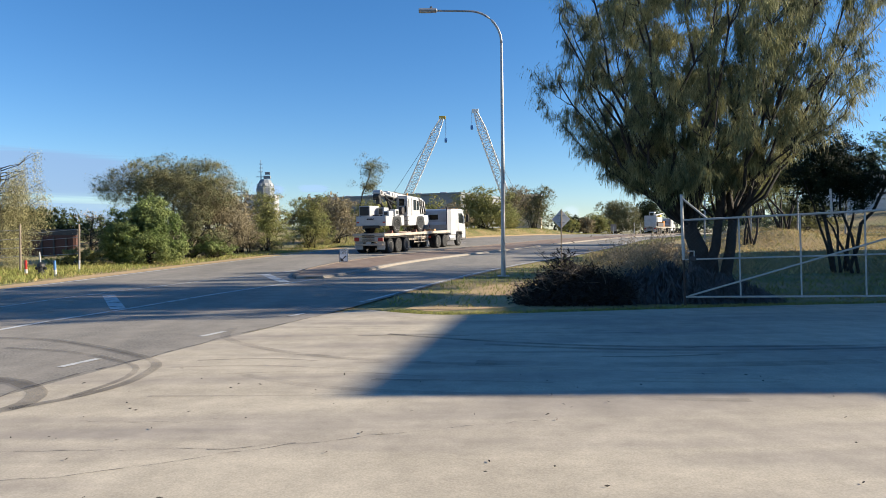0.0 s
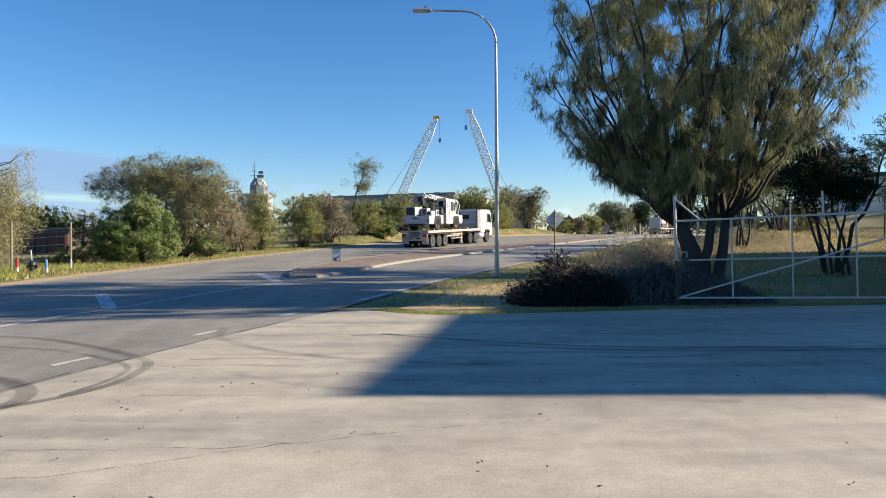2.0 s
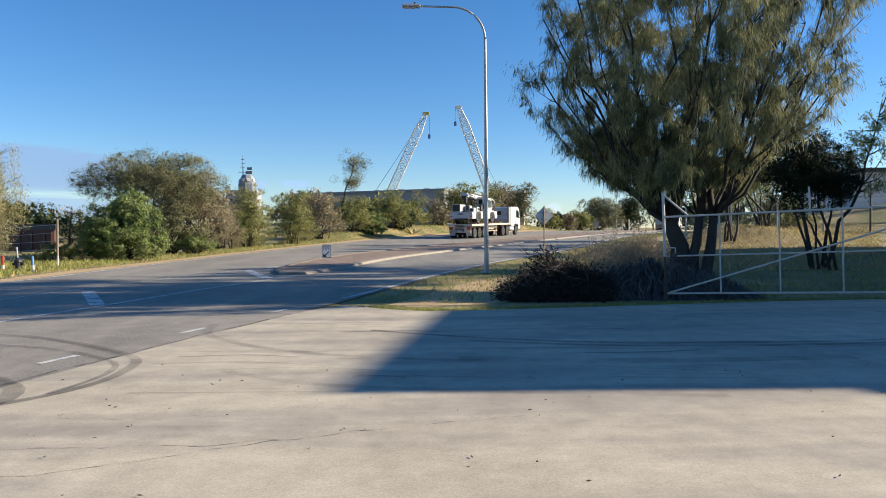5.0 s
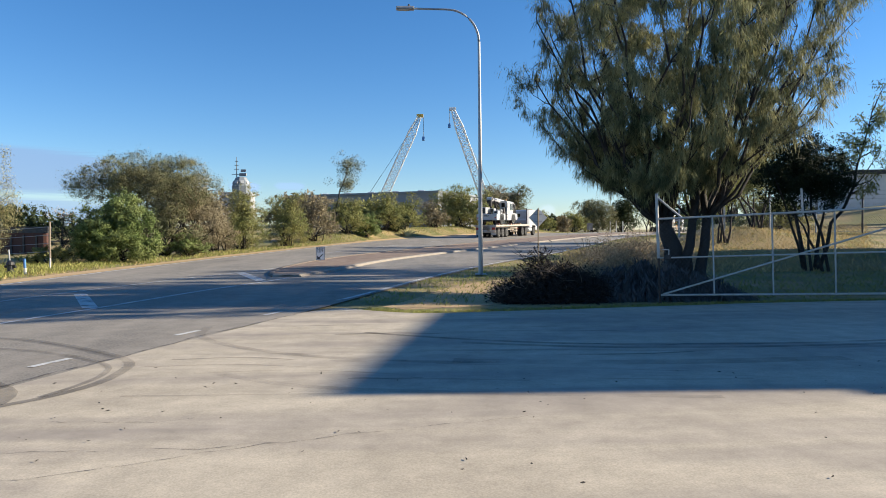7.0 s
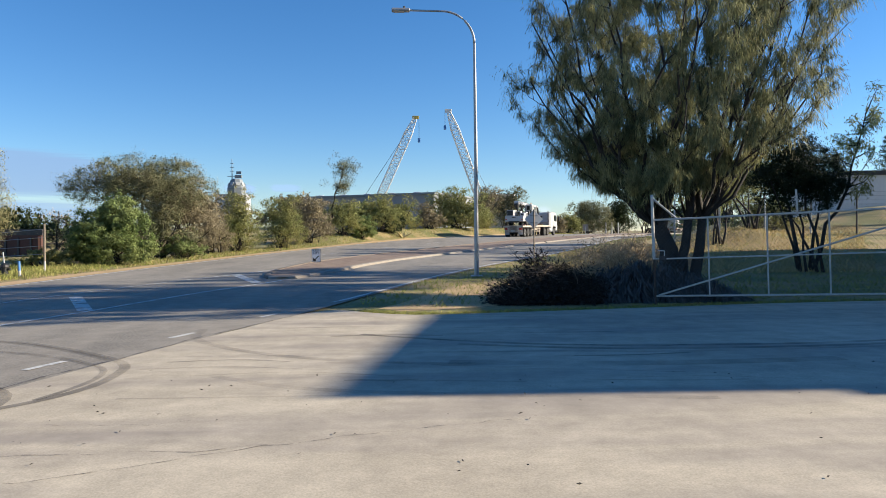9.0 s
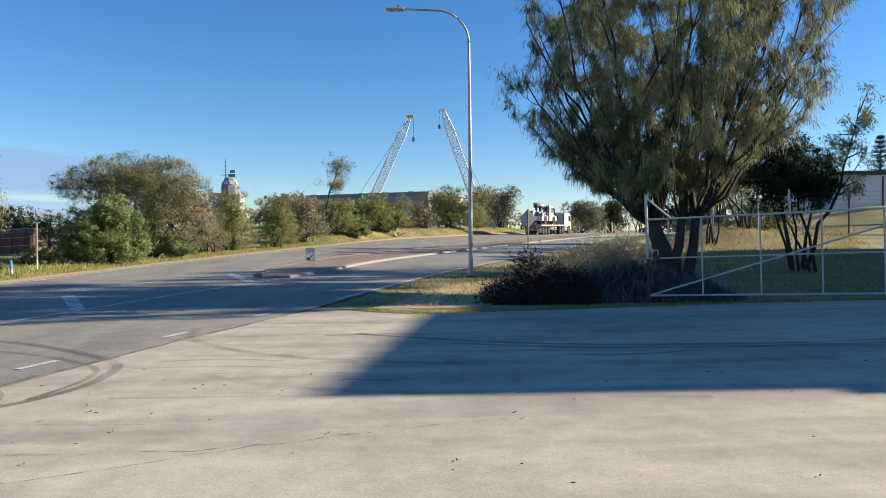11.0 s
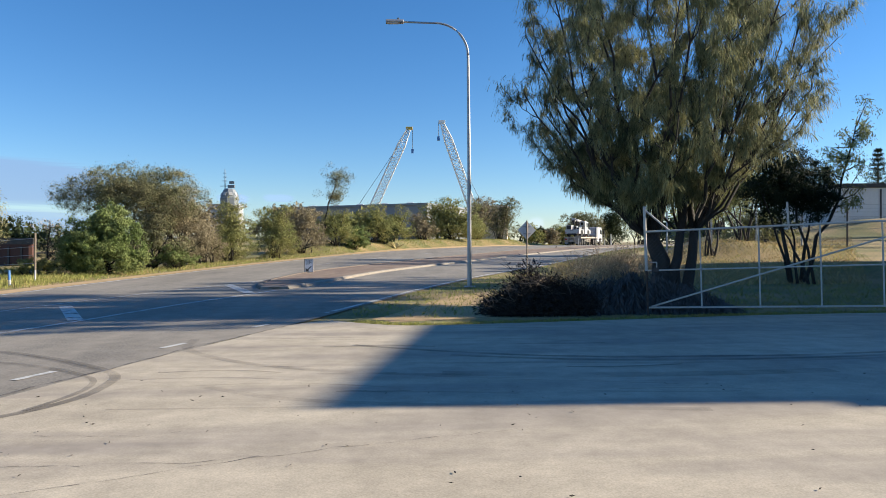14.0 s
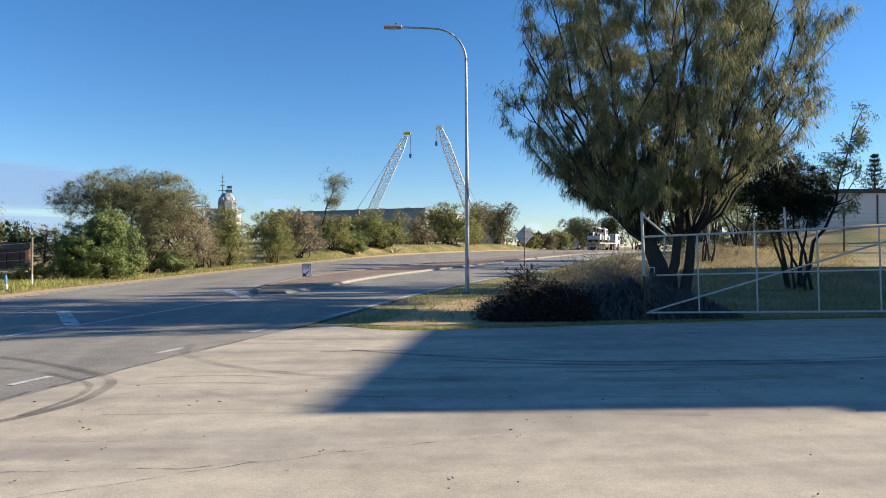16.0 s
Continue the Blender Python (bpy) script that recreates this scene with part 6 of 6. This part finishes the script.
GD = (G1 - G0).normalized()


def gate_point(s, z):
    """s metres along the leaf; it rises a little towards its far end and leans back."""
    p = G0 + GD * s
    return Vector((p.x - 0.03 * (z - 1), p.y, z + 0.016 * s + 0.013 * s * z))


gate = empty("pipe_gate", 0, 0, 0)
tagged(gate, "weathered pipe-framed gate leaf with chain-link mesh, closed", "gate")
LW = 6.22
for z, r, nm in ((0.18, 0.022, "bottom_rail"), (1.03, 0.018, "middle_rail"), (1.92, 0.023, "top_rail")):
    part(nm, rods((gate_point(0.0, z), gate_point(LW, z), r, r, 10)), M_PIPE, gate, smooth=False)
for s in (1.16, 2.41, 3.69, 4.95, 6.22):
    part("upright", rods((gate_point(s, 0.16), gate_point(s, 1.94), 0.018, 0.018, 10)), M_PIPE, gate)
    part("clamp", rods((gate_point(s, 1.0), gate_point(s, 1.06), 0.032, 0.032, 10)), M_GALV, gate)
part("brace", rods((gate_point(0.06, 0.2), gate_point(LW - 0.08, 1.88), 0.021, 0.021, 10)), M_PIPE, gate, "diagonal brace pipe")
part("latch", boxes((5.62, 15.66, 1.05, 0.16, 0.05, 0.1, 0.01)), M_DARK, gate, "dark latch")
part("padlock", boxes((5.56, 15.66, 0.82, 0.08, 0.06, 0.16, 0.01)), M_DARK, gate, "dark padlock")
part("latch_loop", rods(((5.52, 15.7, 1.22), (5.66, 15.67, 1.22), 0.012), ((5.66, 15.67, 1.22), (5.66, 15.67, 1.02), 0.012)), M_PIPE, gate)


def chain_link(name, point, length, z0, z1, pitch, r, parent, material):
    """Crossing wires between two heights along a fence line."""
    verts, faces = [], []
    h = z1 - z0
    k = -h
    while k < length:
        for sgn in (1, -1):
            s0, s1, a, b = k, k + h, z0, z1
            if s0 < 0:
                a, s0 = z0 - s0, 0.0
            if s1 > length:
                b, s1 = z0 + (length - k), length
            if s1 - s0 > 0.02:
                if sgn < 0:
                    s0, s1 = length - s0, length - s1
                p, q = point(s0, a), point(s1, b)
                d = (q - p).normalized()
                u = d.orthogonal().normalized()
                w = d.cross(u)
                base = len(verts)
                for e in (p, q):
                    verts += [e + r * (u * math.cos(t) + w * math.sin(t)) + Vector((0, 0.004 * sgn, 0)) for t in (0, 2.094, 4.189)]
                faces += [(base, base + 1, base + 4, base + 3), (base + 1, base + 2, base + 5, base + 4), (base + 2, base, base + 3, base + 5)]
        k += pitch
    ob = raw(name, verts, faces, material, parent)
    return tagged(ob, kind="stuff")


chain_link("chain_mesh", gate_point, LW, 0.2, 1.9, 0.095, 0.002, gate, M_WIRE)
bm = bmesh.new()
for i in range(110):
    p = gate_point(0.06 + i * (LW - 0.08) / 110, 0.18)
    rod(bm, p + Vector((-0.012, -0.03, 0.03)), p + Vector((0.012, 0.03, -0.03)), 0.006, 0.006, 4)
tagged(part("mesh_ties", bm, M_GALV, gate), kind="stuff")

gp = empty("gate_post", 5.43, 15.75, 0)
tagged(gp, "leaning grey steel gate post with a slanting stay", "post")
part("post", rods(((0.02, 0, 1.02), (-0.03, 0, 2.46), 0.034, 0.034, 12)), M_PIPE, gp)
# thinner lower length; its dark colour stands in for shade
part("lower_post", rods(((0.06, 0, -0.05), (0.02, 0, 1.02), 0.027, 0.027, 12)), M_SHADEPIPE, gp, "thinner lower end, darkened for shade")
part("cap", rods(((-0.03, 0, 2.46), (-0.03, 0, 2.5), 0.04, 0.03, 12)), M_GALV, gp)
part("stay", rods(((-0.02, 0, 2.42), (0.5, -0.12, 1.95), 0.024, 0.024, 10)), M_GALV, gp)
fp = empty("gate_post", 11.68, 14.33, 0)
tagged(fp, "grey steel gate post at the hinge side", "post")
part("post", rods(((0, 0, -0.05), (0, 0, 2.5), 0.05, 0.05, 12)), M_PIPE, fp)
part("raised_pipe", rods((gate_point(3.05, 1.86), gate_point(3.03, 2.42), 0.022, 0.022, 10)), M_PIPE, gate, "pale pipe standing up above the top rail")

# yard fence
fence = empty("yard_fence", 0, 0, 0)
tagged(fence, "dark-posted chain-link yard fence topped with wires", "fence")
FA, FB = Vector((17.5, 46.5, 0)), Vector((44.0, 43.5, 0))
FDIR, FLEN = (FB - FA).normalized(), (FB - FA).length


def fence_point(s, z):
    p = FA + FDIR * s
    return Vector((p.x, p.y, zat(p.x, p.y) + z))


for k in range(10):
    s = k * FLEN / 9
    part("post", rods((fence_point(s, -0.1), fence_point(s, 2.9), 0.06, 0.06, 8)), M_DARK if k > 3 else M_GALV, fence)
for z in (0.1, 1.2, 2.0, 2.3, 2.55, 2.8):
    tubes("wire", [[(fence_point(FLEN * i / 18, z), 0.012) for i in range(19)]], M_GALV, fence, seg=4)
chain_link("chain_mesh", fence_point, FLEN, 0.1, 2.0, 0.16, 0.004, fence, M_WIRE)

# ---------------------------------------------------------------- verge posts, wire fence
def verge_post(name, x, y, h, r, material, label, tilt=0, capm=None):
    th = empty(name, x, y, zat(x, y))
    tagged(th, label, "post")
    part("post", rods(((0, 0, -0.1), (tilt, 0, h), r, r * 0.92, 12)), material, th)
    if capm:
        part("band", rods(((tilt * 0.12, 0, h * 0.12), (tilt * 0.3, 0, h * 0.4), r * 1.06, r * 1.06, 12)), capm, th, "pale band")


verge_post("marker_post", -17.35, 28.9, 0.62, 0.055, M_RED, "red marker post in the verge grass", 0, M_WHITE)
verge_post("marker_post", -15.85, 28.4, 0.62, 0.05, M_BLUE, "blue-topped marker post in the verge grass", -0.02, M_WHITE)
verge_post("marker_post", -16.5, 31.5, 0.5, 0.04, M_WHITE, "short white marker post", 0.02)
verge_post("marker_post", -17.1, 29.6, 0.95, 0.028, M_WHITE, "thin leaning white stake", -0.08)
hyd = empty("hydrant", -16.95, 29.3, zat(-16.95, 29.3))
tagged(hyd, "black squat hydrant standpipe in the grass", "hydrant")
part("body", lathe(bmesh.new(), [(-0.05, 0.2), (0.06, 0.2), (0.08, 0.12), (0.3, 0.12), (0.34, 0.17), (0.44, 0.15), (0.52, 0.05)], 14, "Z"), M_BLACK, hyd, smooth=False)
part("outlet", rods(((-0.22, 0, 0.26), (0.22, 0, 0.26), 0.06, 0.06, 10)), M_BLACK, hyd)
wf = empty("wire_fence", 0, 0, 0)
tagged(wf, "old timber-post fence with sagging wires", "fence")
WP = [(-24.5, 30.5), (-19.1, 31.4), (-17.9, 34.2), (-24.0, 37.5)]
for x, y in WP:
    part("post", rods(((x, y, zat(x, y) - 0.1), (x + 0.02, y, zat(x, y) + 2.15), 0.05, 0.045, 8)), M_WOOD, wf)
for a, b in ((0, 1), (1, 3), (2, 3)):
    for k in range(4):
        p, q = [Vector((*WP[i], zat(*WP[i]) + 0.7 + 0.4 * k)) for i in (a, b)]
        mid = (p + q) / 2 - Vector((0, 0, 0.08))
        part("wire", rods((p, mid, 0.012, 0.012, 4), (mid, q, 0.012, 0.012, 4)), M_GALV, wf)
for i, (x, y) in enumerate(((41.0, 149.0), (42.6, 150.0), (44.3, 151.0))):
    verge_post("bollard", x, y, 2.4, 0.14, M_WHITE, "white pole below the far trees")

# ---------------------------------------------------------------- litter on the concrete
rngl = np.random.default_rng(77)
n = 110
x, y = rngl.uniform(-4, 7, n), rngl.uniform(3.6, 8.5, n)
c = np.stack([x, y, np.full(n, 0.016)], 1)
u = np.stack([rngl.normal(size=n), rngl.normal(size=n), rngl.uniform(0, 0.25, n)], 1)
tagged(quads("fallen_leaves", leaf_quads(c, u, 0.04, 0.006, rngl), M_BARK), "scattered small dark leaves on the concrete", "leaves", kind="stuff")


# ---------------------------------------------------------------- low cloud bank far out over the sea
def cloud(name, az0, az1, e0, e1, dist, colour, strength, cover, scale, label):
    """A bank of cloud, thin at its rim: az from straight ahead to the right, e above eye level, in degrees."""
    verts, faces, uv = [], [], []
    nx, nz = 24, 10
    for j in range(nz + 1):
        for i in range(nx + 1):
            a, e = radians(az0 + (az1 - az0) * i / nx), radians(e0 + (e1 - e0) * j / nz)
            verts.append((dist * math.sin(a), dist * math.cos(a), 1.6 + dist * math.tan(e)))
    for j in range(nz):
        for i in range(nx):
            k = j * (nx + 1) + i
            faces.append((k, k + 1, k + nx + 2, k + nx + 1))
    m = bpy.data.materials.new(name)
    m.use_nodes = True
    N, Lk = m.node_tree.nodes, m.node_tree.links
    N.remove(N["Principled BSDF"])
    tc, nz_, sep, em, tr, mx = [N.new(k) for k in ("ShaderNodeTexCoord", "ShaderNodeTexNoise", "ShaderNodeSeparateXYZ", "ShaderNodeEmission", "ShaderNodeBsdfTransparent", "ShaderNodeMixShader")]
    def maths(op, a, b):
        q = N.new("ShaderNodeMath")
        q.operation = op
        for s, v in zip(q.inputs, (a, b)):
            if isinstance(v, (int, float)):
                s.default_value = v
            else:
                Lk.new(v, s)
        return q.outputs[0]
    mp = N.new("ShaderNodeMapping")
    mp.inputs["Scale"].default_value = (1, 1, 5)
    Lk.new(tc.outputs["Generated"], sep.inputs[0])
    Lk.new(tc.outputs["Generated"], mp.inputs["Vector"])
    Lk.new(mp.outputs["Vector"], nz_.inputs["Vector"])
    nz_.inputs["Scale"].default_value, nz_.inputs["Detail"].default_value = scale, 6
    def hump(v):
        return maths("MULTIPLY", maths("MULTIPLY", v, maths("SUBTRACT", 1.0, v)), 4.0)
    f = maths("MULTIPLY", hump(sep.outputs["X"]), hump(sep.outputs["Z"]))
    f = maths("SUBTRACT", maths("ADD", maths("MULTIPLY", f, 1.3), nz_.outputs["Fac"]), 0.75)
    rg = N.new("ShaderNodeMapRange")
    rg.interpolation_type = "SMOOTHSTEP"
    rg.inputs["From Max"].default_value, rg.inputs["To Max"].default_value = 0.6, cover
    Lk.new(f, rg.inputs["Value"])
    em.inputs["Color"].default_value, em.inputs["Strength"].default_value = (*colour, 1), strength
    Lk.new(rg.outputs["Result"], mx.inputs[0])
    Lk.new(tr.outputs[0], mx.inputs[1])
    Lk.new(em.outputs[0], mx.inputs[2])
    Lk.new(mx.outputs[0], N["Material Output"].inputs["Surface"])
    ob = raw(name, verts, faces, m)
    return tagged(ob, label, "cloud", kind="structure")


cloud("backdrop_cloud", -46, -20, 2.6, 6.8, 2600, (0.265, 0.405, 0.60), 0.56, 0.75, 3.0, "long grey-blue cloud bank low over the sea")
cloud("backdrop_cloud", -46, -18, -1.0, 3.2, 2700, (0.27, 0.42, 0.62), 0.6, 0.7, 3.0, "low grey-blue cloud on the sea horizon")
cloud("backdrop_cloud", -15.5, -12.5, 3.3, 4.3, 2600, (0.30, 0.43, 0.66), 0.75, 0.5, 3.0, "small grey wisp of cloud")
cloud("backdrop_cloud", -12.0, -9.0, 3.5, 4.3, 2600, (0.30, 0.43, 0.66), 0.75, 0.4, 3.0, "small grey wisp of cloud")
cloud("backdrop_cloud", 9.6, 11.2, 0.9, 2.5, 2600, (0.62, 0.72, 0.86), 0.75, 0.22, 3.0, "small white cloud on the horizon")


# ---------------------------------------------------------------- what moves
def lane_x(y):
    """The uphill lane's right wheel line."""
    return ((-1.457498e-06 * y + 1.53184905e-03) * y + 0.276678628) * y - 20.4704043


LANE_Y = np.arange(30, 230, 0.1)
LANE_X = lane_x(LANE_Y)
TX, TY = np.gradient(LANE_X, 0.1), np.ones_like(LANE_Y)
TN = np.hypot(TX, TY)
CX, CY = LANE_X - 1.05 * TY / TN, LANE_Y + 1.05 * TX / TN
CS = np.concatenate([[0], np.cumsum(np.hypot(np.diff(CX), np.diff(CY)))])
TRUCK_T = [0, 0.5, 1, 1.5, 2, 2.5, 3, 3.5, 4, 6.5, 7, 7.5, 8, 8.5, 9, 11.5, 12, 12.5, 13, 13.5, 14, 14.5, 15, 15.5, 16]
TRUCK_Y = [48.15, 50.0, 51.9, 53.95, 56.0, 57.95, 59.8, 61.6, 63.35, 72.9, 75.2, 77.7, 80.1, 82.5, 85.0, 96.6, 99.4, 102.4, 105.4, 108.5, 111.9, 115.1, 118.5, 121.7, 124.8]


def on_lane(s):
    x, y = float(np.interp(s, CS, CX)), float(np.interp(s, CS, CY))
    return Vector((x, y, zat(x, y)))


def between(a, b):
    """A pose at a, headed for b."""
    f = (b - a).normalized()
    r = f.cross(Vector((0, 0, 1))).normalized()
    u = r.cross(f)
    return Matrix(((r.x, f.x, u.x, a.x), (r.y, f.y, u.y, a.y), (r.z, f.z, u.z, a.z), (0, 0, 0, 1)))


def drive(run, bed, tractor, load, dz):
    """Rows for an articulated truck whose last axle is at run(t) along the lane; returns how far it went."""
    times = [k / 10 for k in range(161)]
    rows_bed, rows_tractor, rows_load = [], [], []
    for t in times:
        s = run(t)
        a, k, f = on_lane(s), on_lane(s + 9.1), on_lane(s + 12.8)
        m = between(a, k)
        rows_bed.append((t, m))
        rows_tractor.append((t, between(k, f)))
        rows_load.append((t, m @ pose(0, 0, dz)))
    walk(bed, rows_bed)
    walk(tractor, rows_tractor)
    walk(load, rows_load)
    for thing in (bed, tractor):
        for w in thing.children:
            if w.name.startswith("wheel") and "radius" in w:
                x, y, z = w.matrix_basis.translation
                walk(w, [(t, pose(x, y, z, -math.degrees((run(t) - run(0)) / w["radius"]))) for t in times])


def motions():
    at = np.interp(TRUCK_Y, LANE_Y, CS)
    drive(lambda t: float(np.interp(t, TRUCK_T, at)), trailer, mover, crane, DECK)
    start = float(np.interp(136.0, LANE_Y, CS))
    drive(lambda t: start + 4.2 * t + 0.08 * t * t, trailer_far, mover_far, load_far, DECK)


motions()
